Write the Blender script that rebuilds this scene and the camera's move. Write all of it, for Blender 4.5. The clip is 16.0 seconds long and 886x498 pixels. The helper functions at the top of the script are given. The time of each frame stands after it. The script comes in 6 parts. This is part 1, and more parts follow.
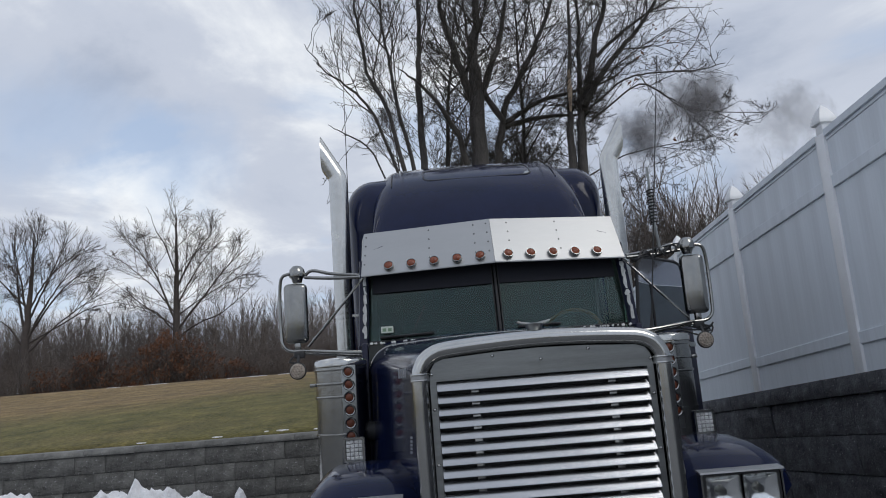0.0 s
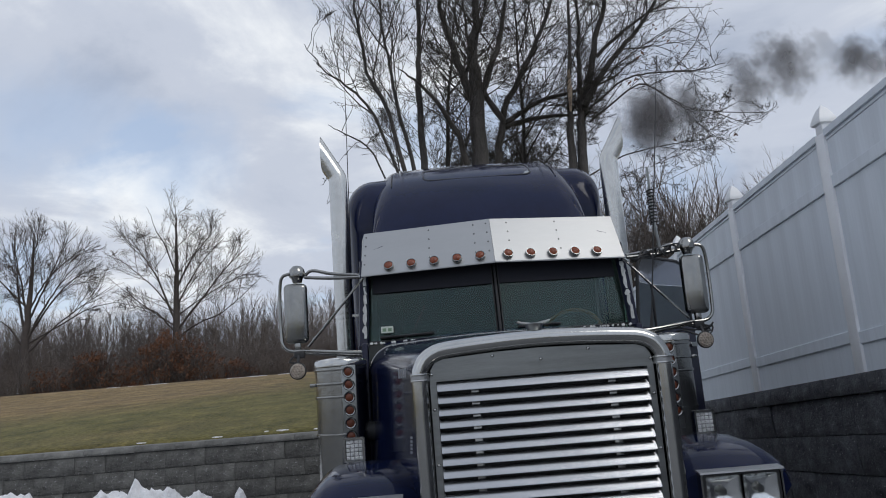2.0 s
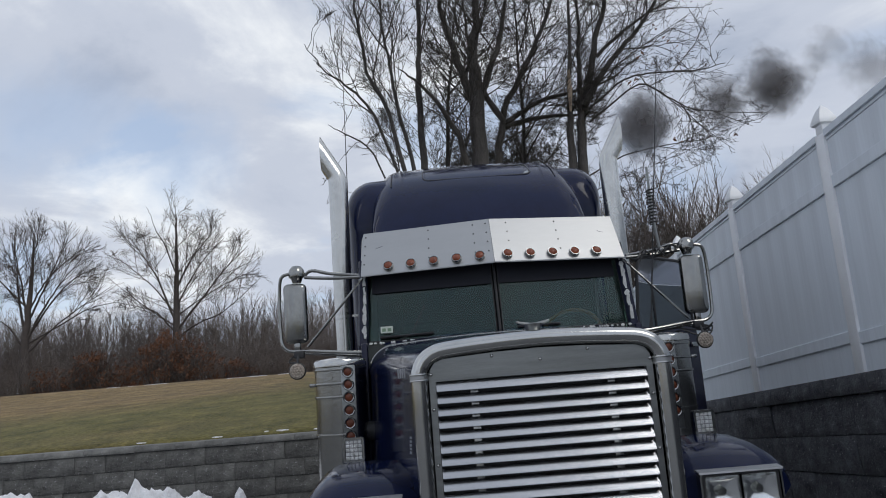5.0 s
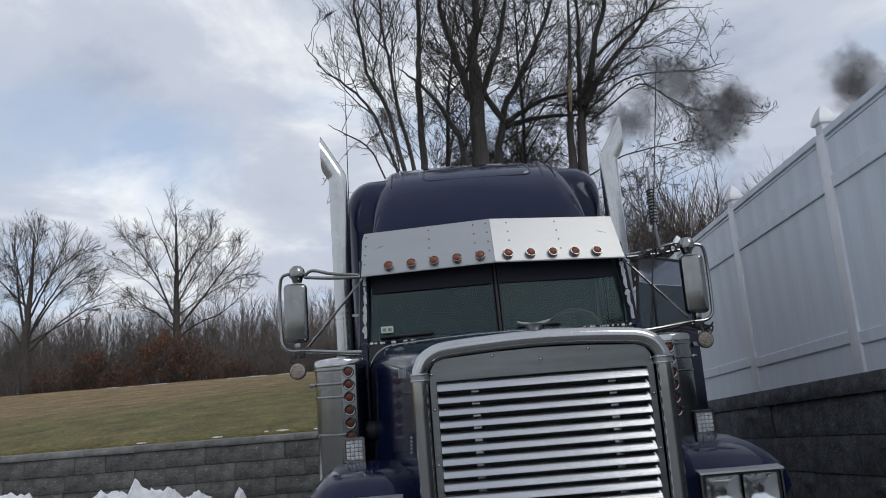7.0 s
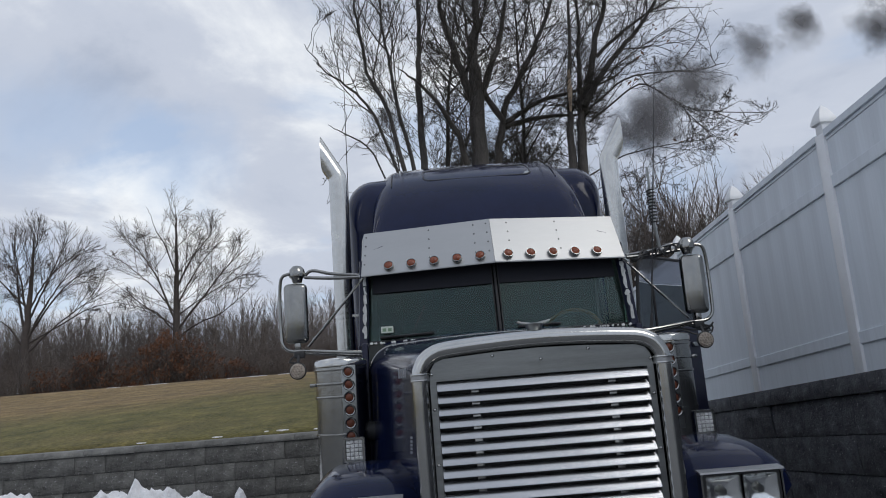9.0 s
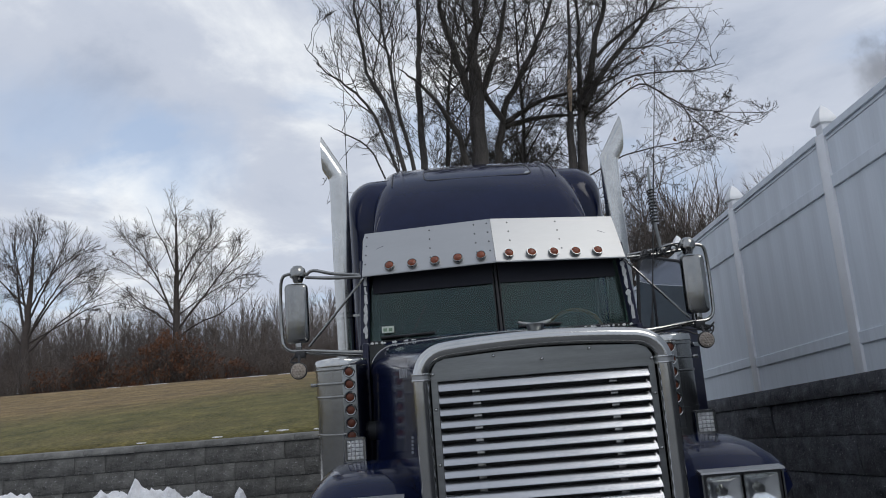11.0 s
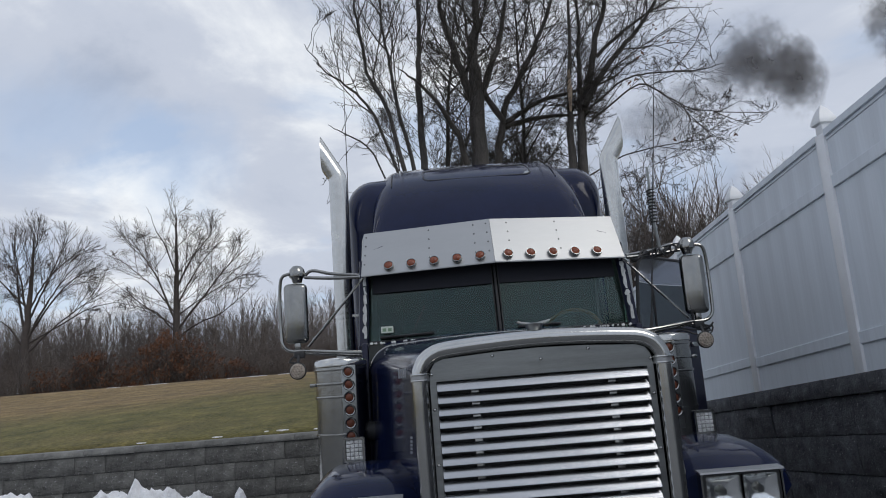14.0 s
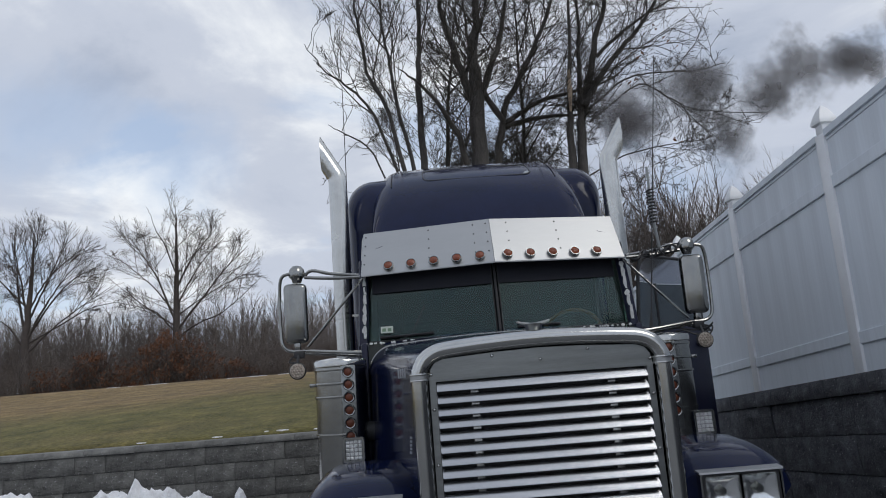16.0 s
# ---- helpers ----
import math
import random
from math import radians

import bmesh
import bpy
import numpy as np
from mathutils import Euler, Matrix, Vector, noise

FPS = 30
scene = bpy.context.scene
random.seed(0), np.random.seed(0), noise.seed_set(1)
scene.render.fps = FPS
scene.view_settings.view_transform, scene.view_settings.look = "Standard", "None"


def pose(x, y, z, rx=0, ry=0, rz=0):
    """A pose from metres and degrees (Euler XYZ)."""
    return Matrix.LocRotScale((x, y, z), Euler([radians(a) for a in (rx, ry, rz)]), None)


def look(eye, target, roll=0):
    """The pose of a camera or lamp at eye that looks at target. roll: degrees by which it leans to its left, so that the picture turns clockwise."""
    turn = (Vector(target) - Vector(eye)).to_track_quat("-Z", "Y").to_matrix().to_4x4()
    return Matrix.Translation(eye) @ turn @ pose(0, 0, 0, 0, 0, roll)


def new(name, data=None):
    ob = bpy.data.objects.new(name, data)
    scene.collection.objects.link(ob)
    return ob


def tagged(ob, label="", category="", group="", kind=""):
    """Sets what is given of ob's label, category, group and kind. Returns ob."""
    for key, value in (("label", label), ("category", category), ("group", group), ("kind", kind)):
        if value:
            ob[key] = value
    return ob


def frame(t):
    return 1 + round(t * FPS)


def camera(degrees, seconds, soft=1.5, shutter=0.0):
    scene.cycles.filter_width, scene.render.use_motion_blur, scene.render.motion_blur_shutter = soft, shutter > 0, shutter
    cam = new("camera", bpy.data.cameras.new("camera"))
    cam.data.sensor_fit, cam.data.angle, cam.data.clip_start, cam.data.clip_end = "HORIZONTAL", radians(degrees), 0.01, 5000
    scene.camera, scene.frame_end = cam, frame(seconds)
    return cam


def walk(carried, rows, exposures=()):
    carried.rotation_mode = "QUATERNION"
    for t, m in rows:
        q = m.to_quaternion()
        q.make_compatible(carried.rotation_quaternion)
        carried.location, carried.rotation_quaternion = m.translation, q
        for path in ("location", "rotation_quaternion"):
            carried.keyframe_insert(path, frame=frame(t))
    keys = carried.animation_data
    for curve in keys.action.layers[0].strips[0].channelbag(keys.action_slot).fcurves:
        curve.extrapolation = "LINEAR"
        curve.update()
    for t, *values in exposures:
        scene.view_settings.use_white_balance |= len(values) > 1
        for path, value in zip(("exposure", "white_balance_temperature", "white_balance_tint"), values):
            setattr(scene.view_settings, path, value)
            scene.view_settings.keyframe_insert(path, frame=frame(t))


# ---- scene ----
# The camera stands still on a tripod in front of the truck; x to the right, y away, z up.
cam = camera(63.8, 16.0, soft=1.0)
CAM = pose(-0.473, -3.17, 1.722, 99.945, 4.374, -0.671)
walk(cam, [(0.0, CAM), (16.0, CAM)])

# ---- light: broken overcast, weak wide sun from behind the camera on the right ----
SUN_DIR = Vector((0.50, -0.46, 0.74)).normalized()
world = bpy.data.worlds.new("sky")
scene.world = world
world.use_nodes = True


def build_world():
    nt = world.node_tree
    nt.nodes.clear()
    N, L = nt.nodes.new, nt.links.new
    out, bg = N("ShaderNodeOutputWorld"), N("ShaderNodeBackground")
    L(bg.outputs[0], out.inputs[0])
    sky = N("ShaderNodeTexSky")
    sky.sky_type, sky.sun_disc = "NISHITA", False
    sky.sun_elevation = math.asin(SUN_DIR.z)
    sky.sun_rotation = math.atan2(SUN_DIR.x, SUN_DIR.y)
    tc, sep = N("ShaderNodeTexCoord"), N("ShaderNodeSeparateXYZ")
    L(tc.outputs["Generated"], sep.inputs[0])

    def maths(op, a, b=None):
        m = N("ShaderNodeMath")
        m.operation = op
        for i, v in enumerate((a, b)):
            if v is None:
                continue
            if isinstance(v, (int, float)):
                m.inputs[i].default_value = v
            else:
                L(v, m.inputs[i])
        return m.outputs[0]

    low = maths("ADD", maths("MAXIMUM", sep.outputs[2], 0.0), 0.22)
    comb = N("ShaderNodeCombineXYZ")
    L(maths("DIVIDE", sep.outputs[0], low), comb.inputs[0])
    L(maths("DIVIDE", sep.outputs[1], low), comb.inputs[1])

    def noise_tex(scale, detail, rough, dist, off):
        mp = N("ShaderNodeMapping")
        mp.inputs["Location"].default_value = off
        L(comb.outputs[0], mp.inputs[0])
        n = N("ShaderNodeTexNoise")
        n.inputs["Scale"].default_value = scale
        n.inputs["Detail"].default_value = detail
        n.inputs["Roughness"].default_value = rough
        n.inputs["Distortion"].default_value = dist
        L(mp.outputs[0], n.inputs["Vector"])
        return n.outputs[0]

    def ramp(fac, stops):
        r = N("ShaderNodeValToRGB")
        r.color_ramp.interpolation = "EASE"
        els = r.color_ramp.elements
        while len(els) < len(stops):
            els.new(0.5)
        for e, (p, c) in zip(els, stops):
            e.position, e.color = p, (*c, 1)
        L(fac, r.inputs[0])
        return r.outputs[0]

    # banks of cloud: bright heaps and grey bellies with ragged edges
    ragged = N("ShaderNodeTexNoise")
    ragged.inputs["Scale"].default_value, ragged.inputs["Detail"].default_value, ragged.inputs["Roughness"].default_value = 5.0, 7, 0.6
    L(tc.outputs["Generated"], ragged.inputs["Vector"])
    pull = N("ShaderNodeVectorMath")
    pull.operation = "MULTIPLY_ADD"
    L(ragged.outputs["Color"], pull.inputs[0])
    pull.inputs[1].default_value = (0.20, 0.20, 0.20)
    L(tc.outputs["Generated"], pull.inputs[2])

    def bank(way, wide, weight):
        """A soft heap of cloud round a direction, wide in degrees."""
        dot = N("ShaderNodeVectorMath")
        dot.operation = "DISTANCE"
        L(pull.outputs[0], dot.inputs[0])
        dot.inputs[1].default_value = Vector(way).normalized() + Vector((0.10, 0.10, 0.10))
        mr = N("ShaderNodeMapRange")
        mr.interpolation_type = "SMOOTHSTEP"
        mr.inputs["From Min"].default_value, mr.inputs["From Max"].default_value = 0.0, radians(wide) * 1.3
        mr.inputs["To Min"].default_value, mr.inputs["To Max"].default_value = weight, 0.0
        L(dot.outputs["Value"], mr.inputs["Value"])
        return mr.outputs[0]

    thick = noise_tex(1.5, 8, 0.58, 0.4, (3.1, 0.4, 0))
    thick = maths("ADD", maths("MULTIPLY", thick, 0.70), 0.15)
    for way, wide, weight in (((-0.258, 0.858, 0.445), 10, 0.15), ((-0.349, 0.819, 0.455), 10, 0.1), ((-0.143, 0.901, 0.41), 8, 0.07),
                              ((-0.187, 0.941, 0.283), 7, 0.09), ((-0.432, 0.866, 0.254), 8, 0.14), ((-0.309, 0.916, 0.258), 7, 0.11),
                              ((-0.447, 0.811, 0.377), 9, -0.10), ((-0.351, 0.857, 0.378), 8, -0.12), ((-0.245, 0.907, 0.344), 8, -0.10),
                              ((0.227, 0.88, 0.418), 15, 0.03), ((0.508, 0.8, 0.319), 15, -0.05), ((-0.006, 0.959, 0.283), 9, 0.04)):
        thick = maths("ADD", thick, bank(way, wide, weight))
    shade = ramp(thick, [(0.33, (0.36, 0.42, 0.54)), (0.5, (0.56, 0.61, 0.715)), (0.68, (0.93, 0.96, 0.99))])
    gaps = ramp(noise_tex(1.6, 6, 0.5, 0.5, (7.3, 2.2, 0)), [(0.52, (0, 0, 0)), (0.66, (1, 1, 1))])
    rift = maths("ADD", maths("ADD", bank((-0.472, 0.823, 0.316), 5, 0.7), bank((-0.389, 0.863, 0.323), 4, 0.4)), bank((-0.318, 0.901, 0.295), 4.8, 0.8))
    rift = maths("MINIMUM", maths("ADD", maths("MULTIPLY", gaps, 0.6), rift), 0.9)
    blue = N("ShaderNodeMix")
    blue.data_type, blue.blend_type = "RGBA", "MIX"
    gain = N("ShaderNodeMix")
    gain.data_type, gain.blend_type = "RGBA", "MULTIPLY"
    gain.inputs["Factor"].default_value = 1.0
    L(sky.outputs[0], gain.inputs[6])
    gain.inputs[7].default_value = (0.11, 0.11, 0.11, 1)
    # thin cloud before the blue, then the thick cloud
    thin = N("ShaderNodeMix")
    thin.data_type = "RGBA"
    thin.inputs["Factor"].default_value = 0.55
    L(gain.outputs[2], thin.inputs[6])
    thin.inputs[7].default_value = (0.60, 0.73, 0.95, 1)
    L(rift, blue.inputs["Factor"])
    L(shade, blue.inputs[6])
    L(thin.outputs[2], blue.inputs[7])
    L(blue.outputs[2], bg.inputs[0])
    bg.inputs[1].default_value = 1.0


build_world()
sun_data = bpy.data.lights.new("sun", "SUN")
sun_data.energy, sun_data.angle, sun_data.color = 0.62, radians(28), (1.0, 0.97, 0.93)
sun = new("sun", sun_data)
sun.matrix_basis = look(SUN_DIR * 50, (0, 0, 0))


# ---- materials ----
def material(name, base, rough=0.5, metal=0.0, vary=0.25, scale=8.0, bump=0.15, bump_scale=60.0, coat=0.0, second=None,
             stretch=(1, 1, 1), specks=0.0, grain=95, spec=0.5, per_object=0.0, rough_vary=0.15, object_space=True, bump_dist=0.01):
    """A procedural surface: two scales of colour change, uneven gloss and a fine relief."""
    m = bpy.data.materials.new(name)
    m.use_nodes = True
    nt = m.node_tree
    b = nt.nodes["Principled BSDF"]
    N, L = nt.nodes.new, nt.links.new
    tc, mp = N("ShaderNodeTexCoord"), N("ShaderNodeMapping")
    L(tc.outputs["Object" if object_space else "Generated"], mp.inputs[0])
    mp.inputs["Scale"].default_value = stretch

    def noise_tex(s, detail=4, rough_=0.6):
        n = N("ShaderNodeTexNoise")
        n.inputs["Scale"].default_value, n.inputs["Detail"].default_value, n.inputs["Roughness"].default_value = s, detail, rough_
        L(mp.outputs[0], n.inputs["Vector"])
        return n.outputs[0]

    big, fine = noise_tex(scale, 3), noise_tex(scale * 9, 5, 0.7)
    add = N("ShaderNodeMath")
    add.operation = "MULTIPLY_ADD"
    L(fine, add.inputs[0])
    add.inputs[1].default_value = 0.45
    L(big, add.inputs[2])
    ramp = N("ShaderNodeValToRGB")
    ramp.color_ramp.elements[0].position, ramp.color_ramp.elements[1].position = 0.45, 1.0
    lo = tuple(c * (1 - vary) for c in base)
    hi = second or tuple(min(1, c * (1 + vary)) for c in base)
    ramp.color_ramp.elements[0].color, ramp.color_ramp.elements[1].color = (*lo, 1), (*hi, 1)
    L(add.outputs[0], ramp.inputs[0])
    colour = ramp.outputs[0]
    if specks:
        # pale mineral grains
        rp = N("ShaderNodeValToRGB")
        rp.color_ramp.elements[0].position, rp.color_ramp.elements[1].position = 0.66, 0.74
        L(noise_tex(grain, 2, 0.5), rp.inputs[0])
        mx = N("ShaderNodeMix")
        mx.data_type = "RGBA"
        L(rp.outputs[0], mx.inputs["Factor"])
        L(colour, mx.inputs[6])
        mx.inputs[7].default_value = (specks, specks, specks, 1)
        colour = mx.outputs[2]
    if per_object:
        info, hsv = N("ShaderNodeObjectInfo"), N("ShaderNodeHueSaturation")
        mr = N("ShaderNodeMapRange")
        mr.inputs["To Min"].default_value, mr.inputs["To Max"].default_value = 1 - per_object, 1 + per_object
        L(info.outputs["Random"], mr.inputs["Value"])
        L(mr.outputs[0], hsv.inputs["Value"])
        L(colour, hsv.inputs["Color"])
        colour = hsv.outputs[0]
    L(colour, b.inputs["Base Color"])
    rr = N("ShaderNodeMapRange")
    rr.inputs["To Min"].default_value = max(0.02, rough * (1 - rough_vary))
    rr.inputs["To Max"].default_value = min(1, rough * (1 + rough_vary))
    L(big, rr.inputs["Value"])
    L(rr.outputs[0], b.inputs["Roughness"])
    b.inputs["Metallic"].default_value = metal
    b.inputs["Specular IOR Level"].default_value = spec
    if coat:
        b.inputs["Coat Weight"].default_value, b.inputs["Coat Roughness"].default_value = coat, 0.06
    if bump:
        bp = N("ShaderNodeBump")
        bp.inputs["Strength"].default_value, bp.inputs["Distance"].default_value = bump, bump_dist
        L(noise_tex(bump_scale, 5, 0.65), bp.inputs["Height"])
        L(bp.outputs[0], b.inputs["Normal"])
    return m


def glass(name, tint, rough=0.02, ior=1.45, sheen=(1, 1, 1)):
    m = bpy.data.materials.new(name)
    m.use_nodes = True
    b = m.node_tree.nodes["Principled BSDF"]
    b.inputs["Base Color"].default_value = (*tint, 1)
    b.inputs["Transmission Weight"].default_value = 1.0
    b.inputs["Roughness"].default_value = rough
    b.inputs["IOR"].default_value = ior
    b.inputs["Specular Tint"].default_value = (*sheen, 1)
    return m


PAINT = material("navy_paint", (0.0066, 0.0110, 0.040), 0.10, vary=0.25, scale=2.5, bump=0.015, bump_scale=6, spec=0.29, rough_vary=0.5)
PAINT_DOOR = material("navy_paint_dull", (0.008, 0.010, 0.032), 0.4, vary=0.25, scale=3, bump=0.02, bump_scale=10, spec=0.4)
CHROME = material("polished_steel", (0.55, 0.55, 0.53), 0.14, metal=1, vary=0.08, scale=5, bump=0.03, bump_scale=14, rough_vary=0.4)
WORN_CHROME = material("dull_stainless", (0.33, 0.33, 0.315), 0.17, metal=1, vary=0.16, scale=6, bump=0.05, bump_scale=30, rough_vary=0.35)
BRUSHED = material("brushed_aluminium", (0.43, 0.435, 0.435), 0.42, metal=1, vary=0.05, scale=1.6, bump=0.012, bump_scale=60, stretch=(1, 1, 5), rough_vary=0.15)
GREY_STEEL = material("grey_stainless", (0.29, 0.30, 0.295), 0.30, metal=1, vary=0.18, scale=3, bump=0.04, bump_scale=40, stretch=(1, 1, 8))
BLACK = material("black_plastic", (0.030, 0.030, 0.032), 0.55, vary=0.3, scale=9, bump=0.05)
DARK = material("dark_interior", (0.045, 0.050, 0.049), 0.8, vary=0.3, scale=5)
# near-black that paints the visor's reflection onto the windshield top
VISOR_REFLECTION = material("visor_reflection_black", (0.012, 0.013, 0.020), 0.75, vary=0.2, scale=9)
RUBBER = material("tyre_rubber", (0.02, 0.02, 0.02), 0.8, vary=0.3, scale=12)
AMBER = material("amber_lens", (0.20, 0.04, 0.012), 0.25, vary=0.3, scale=40, bump=0.3, bump_scale=180, second=(0.30, 0.07, 0.025))
AMBER_DARK = material("dull_amber_lens", (0.13, 0.028, 0.010), 0.3, vary=0.3, scale=40, bump=0.3, bump_scale=160, second=(0.19, 0.05, 0.02))
LOUVRE = material("satin_louvre_steel", (0.47, 0.48, 0.495), 0.24, metal=1, vary=0.06, scale=5, bump=0.03, bump_scale=40, stretch=(1, 6, 6), rough_vary=0.3)
CLEAR = material("ribbed_lens", (0.85, 0.86, 0.85), 0.2, metal=0.25, vary=0.3, scale=35, bump=0.6, bump_scale=150)
LIGHT_LENS = material("clear_amber_lens", (0.42, 0.36, 0.30), 0.3, vary=0.4, scale=60, bump=0.6, bump_scale=120)
PRIMER = material("peeled_primer", (0.55, 0.56, 0.55), 0.7, vary=0.3, scale=30)
WINDSHIELD = glass("windshield_glass", (0.42, 0.62, 0.56), 0.03, 1.50, (0.88, 1.0, 0.96))
DOOR_GLASS = glass("tinted_glass", (0.09, 0.11, 0.125))
GUARD = glass("smoked_acrylic", (0.40, 0.42, 0.48), 0.05)
LAMP_GLASS = glass("lamp_glass", (0.97, 0.98, 0.98), 0.03)
LETTERING = material("faded_lettering", (0.26, 0.27, 0.29), 0.6, vary=0.3, scale=40)
STICKER = material("paper_sticker", (0.62, 0.68, 0.60), 0.6, vary=0.1)
VINYL = material("dusty_white_vinyl", (0.76, 0.81, 0.86), 0.40, vary=0.08, scale=3.4, bump=0.03, bump_scale=14, stretch=(1, 3, 0.14))
POST_VINYL = material("clean_white_vinyl", (0.91, 0.92, 0.93), 0.35, vary=0.06, scale=3, bump=0.02, bump_scale=14)
STONE = material("dark_block_stone", (0.108, 0.107, 0.097), 0.9, vary=0.65, scale=3.2, bump=1.0, bump_scale=30, per_object=0.15, specks=0.30, grain=30, second=(0.21, 0.206, 0.192), bump_dist=0.03)
STONE_CAP = material("grey_cap_stone", (0.185, 0.182, 0.168), 0.9, vary=0.45, scale=5, bump=0.9, bump_scale=40, per_object=0.18, specks=0.34, grain=30)
STONE_DARK = material("charcoal_block_stone", (0.074, 0.079, 0.089), 0.92, vary=0.65, scale=7, bump=1.0, bump_scale=36, per_object=0.16, specks=0.42, grain=62, second=(0.175, 0.18, 0.195), bump_dist=0.03)
# drive surface, out of view; lightened to brighten what the chrome reflects
ASPHALT = material("lightened_asphalt", (0.15, 0.15, 0.152), 0.9, vary=0.3, scale=1.5, bump=0.5, bump_scale=120, second=(0.22, 0.22, 0.225))
SNOW = material("snow", (0.82, 0.82, 0.83), 0.7, vary=0.14, scale=6, bump=0.8, bump_scale=22, bump_dist=0.03)
BARK = material("grey_bark", (0.050, 0.045, 0.043), 0.95, vary=0.5, scale=3, bump=1.0, bump_scale=22, stretch=(1, 1, 0.3), second=(0.115, 0.105, 0.098), bump_dist=0.03)
REFLECTOR = material("lamp_reflector", (0.85, 0.86, 0.86), 0.16, metal=1, vary=0.1, scale=30, bump=0.06, bump_scale=40)
STACK = material("weathered_stack_chrome", (0.62, 0.62, 0.595), 0.24, metal=1, vary=0.12, scale=4, bump=0.05, bump_scale=10, rough_vary=0.5)
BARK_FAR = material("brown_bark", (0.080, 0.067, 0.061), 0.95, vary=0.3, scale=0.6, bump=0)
# brown bark paled in its colour to paint the haze over far woods
WOODS_BARK = material("haze_tinted_bark", (0.150, 0.126, 0.112), 0.95, vary=0.35, scale=0.4, bump=0)
PALE_BARK = material("pale_bark_wound", (0.42, 0.33, 0.25), 0.9, vary=0.3, scale=3, bump=0.3, bump_scale=20, stretch=(1, 1, 0.3))
DEAD_LEAF = material("dead_oak_leaf", (0.13, 0.05, 0.028), 0.85, vary=0.5, scale=2, bump=0, second=(0.26, 0.12, 0.06))


def grass_material():
    m = material("winter_grass", (0.27, 0.178, 0.072), 0.95, vary=0.5, scale=1.5, bump=1.0, bump_scale=20, stretch=(1, 0.6, 1), second=(0.43, 0.300, 0.135), bump_dist=0.05)
    nt = m.node_tree
    b = nt.nodes["Principled BSDF"]
    N, L = nt.nodes.new, nt.links.new
    old = b.inputs["Base Color"].links[0].from_socket
    tc, n = N("ShaderNodeTexCoord"), N("ShaderNodeTexNoise")
    mp = N("ShaderNodeMapping")
    mp.inputs["Scale"].default_value = (0.10, 0.22, 0.2)
    L(tc.outputs["Object"], mp.inputs[0])
    L(mp.outputs[0], n.inputs["Vector"])
    n.inputs["Scale"].default_value, n.inputs["Detail"].default_value = 1.0, 6
    sep = N("ShaderNodeSeparateXYZ")
    L(tc.outputs["Object"], sep.inputs[0])
    # the turf dies off towards the top of the bank
    mr = N("ShaderNodeMapRange")
    mr.inputs["From Min"].default_value, mr.inputs["From Max"].default_value = 10, 32
    mr.inputs["To Min"].default_value, mr.inputs["To Max"].default_value = 0.26, -0.22
    L(sep.outputs[1], mr.inputs["Value"])
    side = N("ShaderNodeMapRange")
    side.inputs["From Min"].default_value, side.inputs["From Max"].default_value = -12, -2
    side.inputs["To Min"].default_value, side.inputs["To Max"].default_value = -0.14, 0.22
    L(sep.outputs[0], side.inputs["Value"])
    both = N("ShaderNodeMath")
    both.operation = "ADD"
    L(mr.outputs[0], both.inputs[0])
    L(side.outputs[0], both.inputs[1])
    ad = N("ShaderNodeMath")
    ad.operation = "ADD"
    L(n.outputs[0], ad.inputs[0])
    L(both.outputs[0], ad.inputs[1])
    rp = N("ShaderNodeValToRGB")
    rp.color_ramp.elements[0].position, rp.color_ramp.elements[1].position = 0.40, 0.80
    L(ad.outputs[0], rp.inputs[0])
    mix = N("ShaderNodeMix")
    mix.data_type = "RGBA"
    L(rp.outputs[0], mix.inputs["Factor"])
    L(old, mix.inputs[6])
    green = N("ShaderNodeValToRGB")
    green.color_ramp.elements[0].position, green.color_ramp.elements[1].position = 0.45, 1.0
    green.color_ramp.elements[0].color, green.color_ramp.elements[1].color = (0.075, 0.072, 0.016, 1), (0.27, 0.23, 0.075, 1)
    L(old.node.inputs[0].links[0].from_socket, green.inputs[0])
    L(green.outputs[0], mix.inputs[7])
    # tufts: short light and dark streaks
    tuft, lay, depth = N("ShaderNodeTexNoise"), N("ShaderNodeMapping"), N("ShaderNodeMapRange")
    lay.inputs["Scale"].default_value = (13, 9, 9)
    L(tc.outputs["Object"], lay.inputs[0])
    L(lay.outputs[0], tuft.inputs["Vector"])
    tuft.inputs["Scale"].default_value, tuft.inputs["Detail"].default_value, tuft.inputs["Roughness"].default_value = 1.0, 5, 0.75
    depth.inputs["From Min"].default_value, depth.inputs["From Max"].default_value = 0.32, 0.68
    depth.inputs["To Min"].default_value, depth.inputs["To Max"].default_value = 0.38, 1.32
    L(tuft.outputs[0], depth.inputs["Value"])
    worn = N("ShaderNodeMix")
    worn.data_type, worn.blend_type = "RGBA", "MULTIPLY"
    worn.inputs["Factor"].default_value = 1.0
    L(mix.outputs[2], worn.inputs[6])
    L(depth.outputs[0], worn.inputs[7])
    L(worn.outputs[2], b.inputs["Base Color"])
    return m


GRASS = grass_material()


# ---- mesh helpers ----
def mesh_of(bm, mat, name, smooth=None):
    me = bpy.data.meshes.new(name)
    bmesh.ops.recalc_face_normals(bm, faces=bm.faces)
    if smooth is not None:
        for f in bm.faces:
            f.smooth = True
        for e in bm.edges:
            if len(e.link_faces) == 2 and e.calc_face_angle(0) > radians(smooth):
                e.smooth = False
    bm.to_mesh(me)
    bm.free()
    me.materials.append(mat)
    return me


def part(name, bm, mat, parent, label="", smooth=35):
    ob = new(name, mesh_of(bm, mat, name, smooth))
    if parent is not None:
        ob.parent = parent
    if label:
        ob["label"] = label
    return ob


